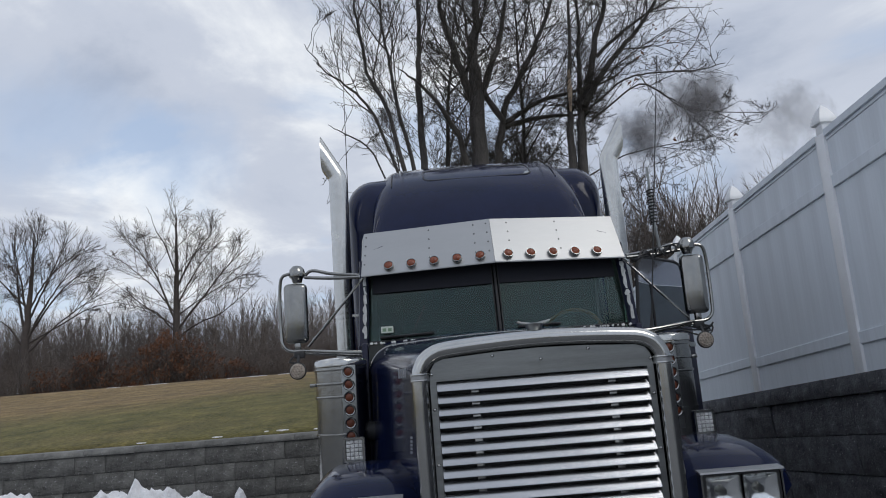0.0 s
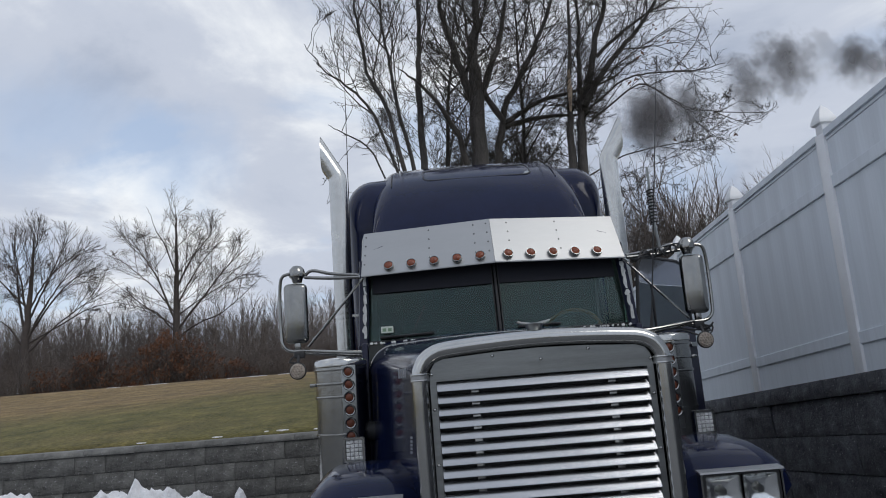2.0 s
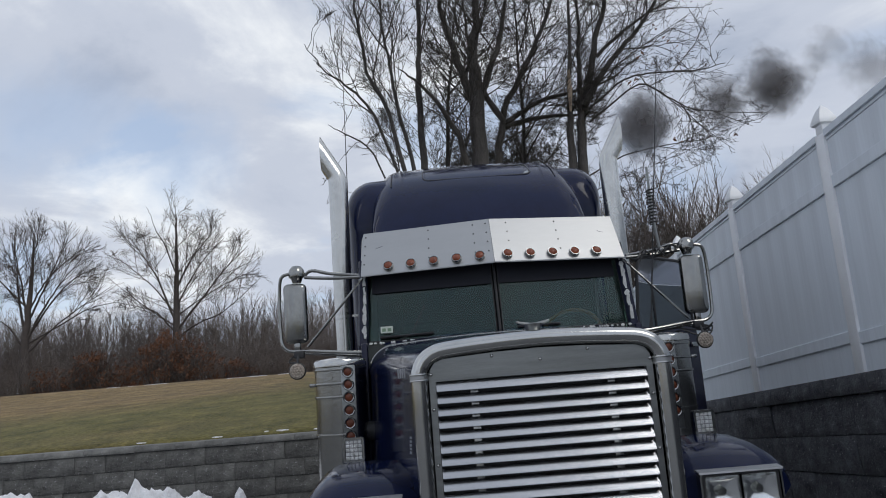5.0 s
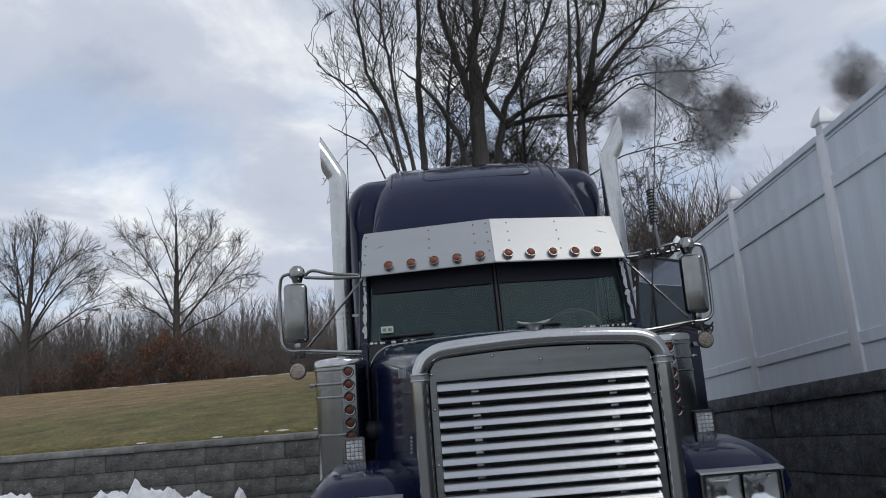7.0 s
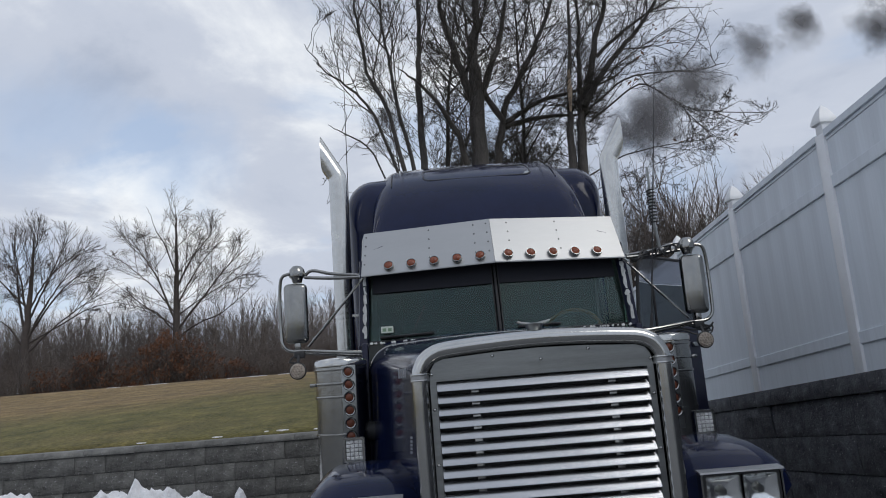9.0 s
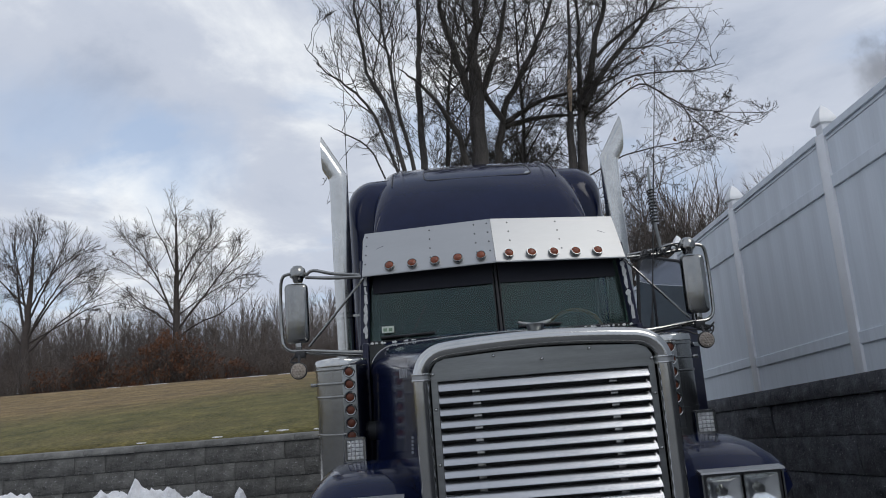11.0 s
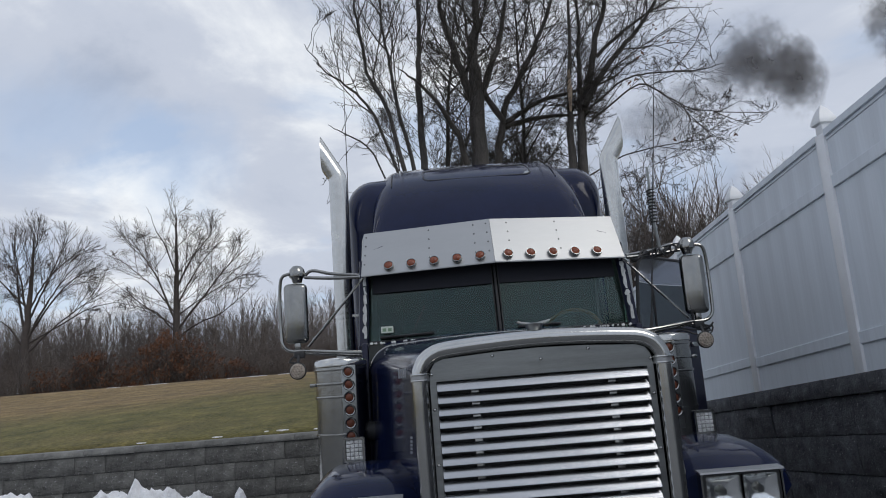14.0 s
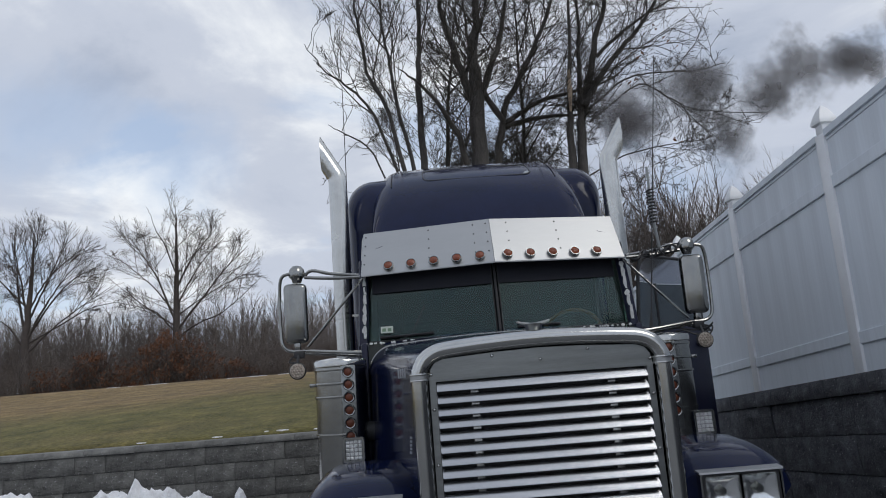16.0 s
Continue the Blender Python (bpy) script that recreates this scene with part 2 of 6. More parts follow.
def box(bm, x0, x1, y0, y1, z0, z1, bevel=0.0, seg=2, m=None):
    r = bmesh.ops.create_cube(bm, size=1)
    vs = r["verts"]
    for v in vs:
        v.co = Vector(((x0 + x1) / 2 + v.co.x * (x1 - x0), (y0 + y1) / 2 + v.co.y * (y1 - y0), (z0 + z1) / 2 + v.co.z * (z1 - z0)))
    if bevel:
        es = list({e for v in vs for e in v.link_edges})
        r = bmesh.ops.bevel(bm, geom=es, offset=bevel, segments=seg, affect="EDGES", profile=0.5)
        vs = list({v for f in r["faces"] for v in f.verts} | {v for v in vs if v.is_valid})
    if m is not None:
        bmesh.ops.transform(bm, matrix=m, verts=[v for v in vs if v.is_valid])
    return bm


def ring_loft(bm, rings, cap=True, closed=True):
    rows = [[bm.verts.new(p) for p in ring] for ring in rings]
    for a, b in zip(rows, rows[1:]):
        n = len(a)
        for i in range(n if closed else n - 1):
            j = (i + 1) % n
            bm.faces.new((a[i], a[j], b[j], b[i]))
    if cap and closed:
        bm.faces.new(rows[0])
        bm.faces.new(rows[-1])
    return bm


def tube(bm, pts, r, sides=10, cap=True):
    pts = [Vector(p) for p in pts]
    rs = r if isinstance(r, (list, tuple)) else [r] * len(pts)
    rings, up = [], None
    for i, p in enumerate(pts):
        d = (pts[min(i + 1, len(pts) - 1)] - pts[max(i - 1, 0)]).normalized()
        if up is None:
            up = d.orthogonal().normalized()
        u = (up - d * up.dot(d)).normalized()
        up = u
        w = d.cross(u)
        rings.append([p + (u * math.cos(2 * math.pi * k / sides) + w * math.sin(2 * math.pi * k / sides)) * rs[i] for k in range(sides)])
    return ring_loft(bm, rings, cap)


def lathe(bm, profile, centre, axis="z", sides=32):
    """profile: (radius, along) pairs, turned about an axis through centre."""
    c = Vector(centre)
    rings = []
    for r, a in profile:
        ring = []
        for k in range(sides):
            co, si = math.cos(2 * math.pi * k / sides) * max(r, 1e-4), math.sin(2 * math.pi * k / sides) * max(r, 1e-4)
            ring.append(c + (Vector((co, si, a)) if axis == "z" else Vector((co, a, si)) if axis == "y" else Vector((a, co, si))))
        rings.append(ring)
    return ring_loft(bm, rings)


def smooth_path(pts, n=6):
    """Catmull-Rom through the points."""
    P = [Vector(p) for p in pts]
    P = [2 * P[0] - P[1]] + P + [2 * P[-1] - P[-2]]
    out = []
    for i in range(1, len(P) - 2):
        for k in range(n):
            t = k / n
            out.append(0.5 * (2 * P[i] + (P[i + 1] - P[i - 1]) * t + (2 * P[i - 1] - 5 * P[i] + 4 * P[i + 1] - P[i + 2]) * t * t
                              + (3 * P[i] - P[i - 1] - 3 * P[i + 1] + P[i + 2]) * t ** 3))
    return out + [P[-2]]


def round_rect(w, h, r, n=6, cx=0.0, cz=0.0):
    """Outline in x and z, half width w, half height h."""
    out = []
    for sx, sz, a0 in ((1, 1, 0), (-1, 1, 90), (-1, -1, 180), (1, -1, 270)):
        for k in range(n + 1):
            a = radians(a0 + 90 * k / n)
            out.append((cx + sx * (w - r) + r * math.cos(a), cz + sz * (h - r) + r * math.sin(a)))
    return out


def frame_ring(bm, w, h, r, wi, hi, ri, y0, y1, cx, cz, m=None):
    """A flat frame with a rounded opening, from y0 (front) to y1."""
    o, i = round_rect(w, h, r, 6, cx, cz), round_rect(wi, hi, ri, 6, cx, cz)
    rows = [[bm.verts.new((x, y, z)) for x, z in ln] for ln, y in ((o, y1), (o, y0), (i, y0), (i, y1))]
    n = len(o)
    for a, b in zip(rows, rows[1:] + rows[:1]):
        for k in range(n):
            bm.faces.new((a[k], a[(k + 1) % n], b[(k + 1) % n], b[k]))
    return bm


def empty(name, m=None, parent=None):
    ob = new(name)
    ob.empty_display_size = 0.2
    if m is not None:
        ob.matrix_basis = m
    if parent is not None:
        ob.parent = parent
    return ob


def mirrored(fn):
    for s in (-1, 1):
        fn(s)


# ---- setting: ground, walls ----
WALL_Y, WALL_X, WALL_END = 8.0, 2.72, -1.9


def bank_top(y):
    """Top of the wall beside the truck, falling away from the street."""
    return 1.715 - 0.101 * max(y, -3) if y < 12 else 0.503


def lawn_z(x, y):
    t = min(1.0, max(0.0, (y - 8.2) / 27))
    z = 1.0 + 1.36 * (t ** 0.9) + 0.003 * (max(x, -40) + 10) * t
    if y > 35:
        z -= (y - 35) * 0.012
    return z + 0.05 * noise.noise(Vector((x * 0.25, y * 0.25, 0)))


def ground_z(x, y):
    if x > WALL_X + 0.2 and y < -9:
        return 0.05
    if x > WALL_X + 0.2:
        return max(0.40, bank_top(y) - 0.08) if y < 60 else 0.45
    if y > WALL_Y + 0.2 and x < WALL_END - 0.15:
        return lawn_z(x, y) if y < 120 else lawn_z(x, 120)
    if y > 12.5:
        return min(1.6, 0.35 + (y - 12.5) * 0.04)
    return 0.0


def build_ground():
    xs = [-1500, -600, -250, -120, -80] + [-60 + 2 * i for i in range(20)] + [-20 + 0.8 * i for i in range(22)]
    xs += [WALL_END - 0.2, WALL_END - 0.1, 0, WALL_X + 0.15, WALL_X + 0.25, 4, 6, 9, 14, 22, 35, 60, 120, 400, 1500]
    ys = [-1500, -400, -120, -50, -20, -8, -3, 0, 3, 6, WALL_Y + 0.15, WALL_Y + 0.25, 8.8] + [9.6 + 0.8 * i for i in range(14)]
    ys += [12.4, 12.6] + [23 + 1.5 * i for i in range(12)] + [44, 50, 60, 80, 120, 250, 600, 1500, 3000]
    xs = sorted(set(round(x, 3) for x in xs))
    ys = sorted(set(round(y, 3) for y in ys))
    verts = [(x, y, ground_z(x, y)) for y in ys for x in xs]
    n = len(xs)
    faces, mats = [], []
    for j in range(len(ys) - 1):
        for i in range(n - 1):
            faces.append((j * n + i, j * n + i + 1, (j + 1) * n + i + 1, (j + 1) * n + i))
            cx, cy = (xs[i] + xs[i + 1]) / 2, (ys[j] + ys[j + 1]) / 2
            drive = WALL_END - 0.15 < cx < WALL_X + 0.2 and cy < 12.5 or cy < WALL_Y + 0.2 and cx < WALL_X + 0.2 and cx > -30 and cy > -60
            mats.append(1 if drive else 0)
    me = bpy.data.meshes.new("ground")
    me.from_pydata(verts, [], faces)
    me.materials.append(GRASS)
    me.materials.append(ASPHALT)
    me.polygons.foreach_set("material_index", mats)
    me.polygons.foreach_set("use_smooth", [True] * len(faces))
    tagged(new("ground", me), "brown and green winter lawn bank above an asphalt drive", "ground", kind="structure")


build_ground()


def wall_core(name, label, quads, depth_dir):
    """The backing of a wall: a long slab whose top may slope. quads: (x, y, z_top) of the two ends."""
    (xa, ya, za), (xb, yb, zb) = quads
    d = Vector(depth_dir)
    bm = bmesh.new()
    ring = []
    for x, y, z in ((xa, ya, za), (xb, yb, zb)):
        ring.append([Vector((x, y, -0.3)), Vector((x, y, z)), Vector((x, y, z)) + d, Vector((x, y, -0.3)) + d])
    ring_loft(bm, ring)
    ob = part(name, bm, STONE_DARK, None)
    return tagged(ob, label, "retaining wall", kind="structure")


wall_left = wall_core("wall_left", "grey split-face block retaining wall below the lawn", ((-16, WALL_Y + 0.05, 0.9), (WALL_END, WALL_Y + 0.05, 0.9)), (0, 0.25, 0))
wall_back = wall_core("wall_back", "block retaining wall running back beside the truck", ((WALL_END - 0.2, WALL_Y + 0.3, 0.98), (WALL_END - 0.2, 12.4, 0.98)), (0.2, 0, 0))
wall_right = wall_core("wall_right", "charcoal block retaining wall under a white fence", ((WALL_X + 0.05, -6, bank_top(-6) - 0.15), (WALL_X + 0.05, 12, bank_top(12) - 0.15)), (0.3, 0, 0))


# ---- truck ----
truck = tagged(empty("semi_truck"), "dark navy semi truck with chrome grille, visor and tall exhausts", "truck")


def build_grille():
    # outer polished surround: one arched tube
    g = part("grille_back", box(bmesh.new(), -0.50, 0.50, 0.05, 0.07, 0.62, 1.80), BLACK, truck, "black mesh behind the grille")
    path = [(-0.525, 0, 0.6), (-0.535, 0, 1.1), (-0.538, 0, 1.5), (-0.538, 0, 1.70)]
    path += [(-0.533, 0, 1.745), (-0.505, 0, 1.79), (-0.455, 0, 1.818), (-0.38, 0, 1.829), (-0.2, 0, 1.841), (0, 0, 1.846)]
    path += [(-x, y, z) for x, y, z in reversed(path[:-1])]
    surround = part("grille_surround", tube(bmesh.new(), smooth_path(path, 4), 0.036, 16), CHROME, truck, "polished arched grille surround tube")
    for s in (-1, 1):
        collar = part("collar", lathe(bmesh.new(), [(0.03, -0.015), (0.041, -0.015), (0.041, 0.015), (0.03, 0.015)], (s * 0.538, 0, 1.712)), BRUSHED, surround)
        for dz in (-0.013, 0.013):
            part("collar_ring", lathe(bmesh.new(), [(0.03, dz - 0.004), (0.044, dz - 0.004), (0.045, dz), (0.044, dz + 0.004), (0.03, dz + 0.004)], (s * 0.538, 0, 1.712)), CHROME, surround)
    # grey inner panel with an opening
    bm = bmesh.new()
    ln = [(-0.496, 0.6), (-0.496, 1.60), (-0.496, 1.70), (-0.489, 1.742), (-0.468, 1.772), (-0.43, 1.786), (-0.2, 1.800), (0, 1.805)]
    ln += [(-x, z) for x, z in reversed(ln[:-1])]
    inner = [(-0.468, 0.6), (-0.468, 1.60), (-0.468, 1.66), (-0.468, 1.689), (-0.455, 1.6892), (-0.40, 1.6895), (-0.2, 1.691), (0, 1.692)]
    inner += [(-x, z) for x, z in reversed(inner[:-1])]
    rows = [[bm.verts.new((x, y, z)) for x, z in l] for l, y in ((ln, 0.012), (inner, 0.012), (inner, 0.045))]
    for a, b in zip(rows, rows[1:]):
        for i in range(len(a) - 1):
            bm.faces.new((a[i], a[i + 1], b[i + 1], b[i]))
    panel = part("grille_panel", bm, GREY_STEEL, truck, "grey brushed stainless grille panel")
    for x, z in ((-0.486, 1.722), (-0.482, 1.57), (-0.482, 1.336), (-0.213, 1.784), (0.0, 1.755), (0.213, 1.784), (0.486, 1.722), (0.482, 1.57), (0.482, 1.336)):
        part("screw", lathe(bmesh.new(), [(0.008, 0.010), (0.008, 0.004), (0.005, 0.0), (0.0, -0.001)], (x, 0, z), "y", 10), CHROME, panel)
    # louvres: folded blades leaning out, every one a part
    prof = [(0.044, 0.017), (0.030, 0.0195), (0.025, 0.0185), (-0.001, -0.0155), (-0.002, -0.018), (0.001, -0.020), (0.005, -0.016), (0.030, 0.014), (0.044, 0.013)]
    bm = bmesh.new()
    ring_loft(bm, [[Vector((x, y, z)) for y, z in prof] for x in (-0.466, -0.15, 0.15, 0.466)])
    me = mesh_of(bm, LOUVRE, "louvre", 30)
    for k in range(20):
        ob = new("louvre", me)
        ob.parent, ob.location = truck, (0, 0, 1.665 - 0.0524 * k)
    for x in (-0.30, 0.31):
        part("grille_bracket", box(bmesh.new(), x - 0.018, x + 0.018, 0.030, 0.048, 0.65, 1.69, 0.003), WORN_CHROME, truck)
    # hood ornament: a dark winged cap
    bm = lathe(bmesh.new(), [(0.0, 1.862), (0.026, 1.864), (0.031, 1.875), (0.040, 1.905), (0.043, 1.913), (0.039, 1.916), (0.030, 1.906), (0.0, 1.900)], (-0.01, 0.05, 0), sides=20)
    orn = part("hood_ornament", bm, GREY_STEEL, truck, "worn grey winged hood ornament")
    for s in (-1, 1):
        bm = tube(bmesh.new(), smooth_path([(-0.01 + s * 0.02, 0.05, 1.912), (-0.01 + s * 0.05, 0.05, 1.917), (-0.01 + s * 0.075, 0.05, 1.926)], 4), [0.008] * 5 + [0.006] * 3 + [0.003], 8)
        part("wing", bm, GREY_STEEL, orn)


def hood_section(y):
    t = max(0.0, min(1.0, y / 1.62))
    w, top = 0.535 + 0.365 * t ** 0.9, 1.862 + 0.105 * t ** 0.8
    r = 0.13 + 0.05 * t
    side = [(w + 0.02, 0.95), (w + 0.012, 1.25), (w, 1.5), (w - 0.004, top - r - 0.03)]
    arc = [(w - r + r * math.cos(radians(a)), top - 0.03 - r + r * math.sin(radians(a))) for a in range(0, 91, 11)]
    crown = [(x * (w - r), top - 0.03 + 0.03 * (1 - x * x)) for x in (0.8, 0.55, 0.3, 0.0)]
    half = side + arc + crown
    return [Vector((-x, y, z)) for x, z in half] + [Vector((x, y, z)) for x, z in reversed(half[:-1])]


def build_hood():
    bm = bmesh.new()
    ring_loft(bm, [hood_section(y) for y in (0.03, 0.2, 0.4, 0.7, 1.0, 1.3, 1.5, 1.6, 1.62)], cap=False, closed=False)
    ob = part("hood", bm, PAINT, truck, "glossy dark navy tapered hood")
    sec = hood_section(1.63)
    part("hood_trim", tube(bmesh.new(), [p + Vector((0, 0, 0.002)) for p in sec], 0.005, 6, False), WORN_CHROME, ob)
    for k in range(4):
        part("number_bar", box(bmesh.new(), -0.006, 0.006, -0.002, 0.002, -0.022, 0.022, m=Matrix.Translation((-0.608 - 0.011 * k, 0.165 + 0.03 * k, 1.738)) @ Matrix.Rotation(radians(-68), 4, "Z")), LETTERING, ob, "pale painted number bar")
    for k in range(5):
        part("lettering_bar", box(bmesh.new(), -0.010, 0.010, -0.002, 0.002, -0.005, 0.005, m=Matrix.Translation((-0.597 - 0.001 * k, 0.13, 1.45 - 0.016 * k)) @ Matrix.Rotation(radians(-68), 4, "Z")), LETTERING, ob, "pale lettering bar")
    # cowl between hood and windshield
    bm = bmesh.new()
    ring_loft(bm, [[p + Vector((0, 0, -0.02)) for p in hood_section(1.58)], [Vector((p.x * 1.03, 1.80, p.z + 0.03)) for p in hood_section(1.62)]], cap=False, closed=False)
    part("cowl", bm, PAINT, truck)


def build_fender(s):
    rows = []
    for y, top, out, zb in ((0.10, 1.22, 1.05, 0.75), (0.13, 1.25, 1.06, 0.72), (0.20, 1.283, 1.075, 0.74), (0.32, 1.308, 1.105, 0.72), (0.55, 1.322, 1.145, 0.78), (0.85, 1.27, 1.18, 0.80), (1.1, 1.12, 1.16, 0.92), (1.3, 0.90, 1.18, 0.75)):
        ln = [(0.50, zb), (0.56, top - 0.08), (0.62, top - 0.03), (0.70, top - 0.006), (0.82, top), (0.93, top - 0.004), (1.00, top - 0.016), (1.05, top - 0.045), (1.10, top - 0.10), (out - 0.035, top - 0.17), (out, top - 0.27), (out + 0.02, zb)]
        ln = [(min(x, out + 0.02), max(z, zb)) for x, z in ln]
        rows.append([Vector((s * x, y, z)) for x, z in ln])
    bm = bmesh.new()
    ring_loft(bm, rows, cap=False, closed=False)
    bm.faces.new([v for v in bm.verts if abs(v.co.y - 0.10) < 1e-4])
    f = part("fender", bm, PAINT, truck, "rounded navy front fender")
    # headlamp pod
    cx, cz = s * 0.835, 1.122
    pod = part("headlamp", box(bmesh.new(), cx - 0.192, cx + 0.192, 0.135, 0.30, cz - 0.10, cz + 0.098, 0.02), PAINT, truck, "twin rectangular headlamp in a chrome bezel")
    part("bezel", frame_ring(bmesh.new(), 0.182, 0.086, 0.02, 0.174, 0.079, 0.014, 0.055, 0.14, cx, cz), CHROME, pod)
    bm = bmesh.new()
    ring_loft(bm, [[Vector((x, 0.045, cz + 0.080)), Vector((x, 0.047, cz + 0.088)), Vector((x, 0.10, cz + 0.095)), Vector((x, 0.10, cz + 0.088))] for x in (cx - 0.186, cx + 0.186)])
    part("brow", bm, BRUSHED, pod, "bright trim strip over the headlamp")
    for k in (-1, 1):
        x = cx + k * 0.083
        part("lamp_surround", frame_ring(bmesh.new(), 0.087, 0.078, 0.012, 0.077, 0.067, 0.012, 0.060, 0.14, x, cz), BLACK, pod)
        bm = bmesh.new()
        prof = [(1.0, 0.067), (0.88, 0.080), (0.6, 0.090), (0.3, 0.095), (0.1, 0.096)]
        ring_loft(bm, [[Vector((x + (px - x) * q, y, cz + (pz - cz) * q)) for px, pz in round_rect(0.077, 0.067, 0.012, 4, x, cz)] for q, y in prof], cap=False)
        part("reflector", bm, REFLECTOR, pod)
        part("bulb", lathe(bmesh.new(), [(0.0, 0.074), (0.016, 0.075), (0.020, 0.080), (0.016, 0.096)], (x, 0, cz), "y", 14), WORN_CHROME, pod)
        bm = bmesh.new()
        ring_loft(bm, [[Vector((px, y, pz)) for px, pz in round_rect(0.077, 0.067, 0.012, 4, x, cz)] for y in (0.062, 0.065)])
        lens = part("lens", bm, LAMP_GLASS, pod)
        lens.visible_shadow = False
    # square work lamp on the fender
    wx, wz, wy = s * 0.912, 1.372, 0.62
    w = part("work_lamp", box(bmesh.new(), wx - 0.052, wx + 0.052, wy, wy + 0.06, wz - 0.060, wz + 0.060, 0.012, 3), BLACK, truck, "square clear work lamp on a bracket")
    part("bezel", frame_ring(bmesh.new(), 0.054, 0.062, 0.014, 0.044, 0.051, 0.008, wy - 0.012, wy + 0.004, wx, wz), WORN_CHROME, w)
    bm = bmesh.new()
    for i in range(4):
        for j in range(5):
            gx, gz = wx - 0.0435 + 0.02175 * (i + 0.5), wz - 0.051 + 0.0204 * (j + 0.5)
            ring_loft(bm, [[Vector((gx + sx * q * 0.0104, wy - 0.002 - d, gz + sz * q * 0.0097)) for sx, sz in ((-1, -1), (1, -1), (1, 1), (-1, 1))] for q, d in ((1.0, -0.006), (1.0, 0.0), (0.72, 0.005), (0.2, 0.0065))])
    tagged(part("lens", bm, CLEAR, w), kind="stuff")
    part("bracket", box(bmesh.new(), wx - 0.036, wx + 0.036, wy + 0.01, wy + 0.05, wz - 0.10, wz - 0.055, 0.008), WORN_CHROME, w)


def build_air_cleaner(s):
    c = (-1.075 if s < 0 else 1.030, 1.5, 0)
    R = 0.163
    body = part("air_cleaner", lathe(bmesh.new(), [(R, 0.75), (R, 1.835), (R, 1.843)], c, sides=40), WORN_CHROME, truck, "tall dull stainless air cleaner canister")
    part("cap", lathe(bmesh.new(), [(R + 0.001, 1.815), (R + 0.007, 1.82), (R + 0.008, 1.845), (R + 0.002, 1.858), (R - 0.02, 1.866), (0.08, 1.874), (0.0, 1.878)], c, sides=40), CHROME, body)
    for z in (1.80, 1.712, 1.63, 1.40):
        part("band", lathe(bmesh.new(), [(R, z - 0.009), (R + 0.006, z - 0.008), (R + 0.007, z), (R + 0.006, z + 0.008), (R, z + 0.009)], c, sides=40), WORN_CHROME, body)
    part("clamp", box(bmesh.new(), c[0] + s * 0.175 - 0.018, c[0] + s * 0.175 + 0.018, 1.44, 1.47, 1.70, 1.722, 0.004), WORN_CHROME, body)
    # light bar on the inner front
    x = s * 1.008
    bar = part("light_bar", box(bmesh.new(), x - 0.045, x + 0.045, 1.335, 1.352, 1.28, 1.82, 0.004), GREY_STEEL, body, "steel strip of amber marker lights")
    for k in range(6):
        z = 1.780 - 0.0780 * k
        lamp = part("marker_lamp", lathe(bmesh.new(), [(0.036, 1.337), (0.036, 1.326), (0.032, 1.320), (0.026, 1.322), (0.022, 1.332)], (x, 0, z), "y", 24), WORN_CHROME, bar)
    for k in range(6):
        z = 1.780 - 0.0780 * k
        part("amber_lens", lathe(bmesh.new(), [(0.0235, 1.336), (0.0235, 1.328), (0.016, 1.324), (0.0, 1.323)], (x, 0, z), "y", 20), AMBER_DARK, bar)
    part("pipe", tube(bmesh.new(), [(s * 0.93, 1.5, 1.40), (s * 0.80, 1.52, 1.40)], 0.06, 12), BLACK, body)


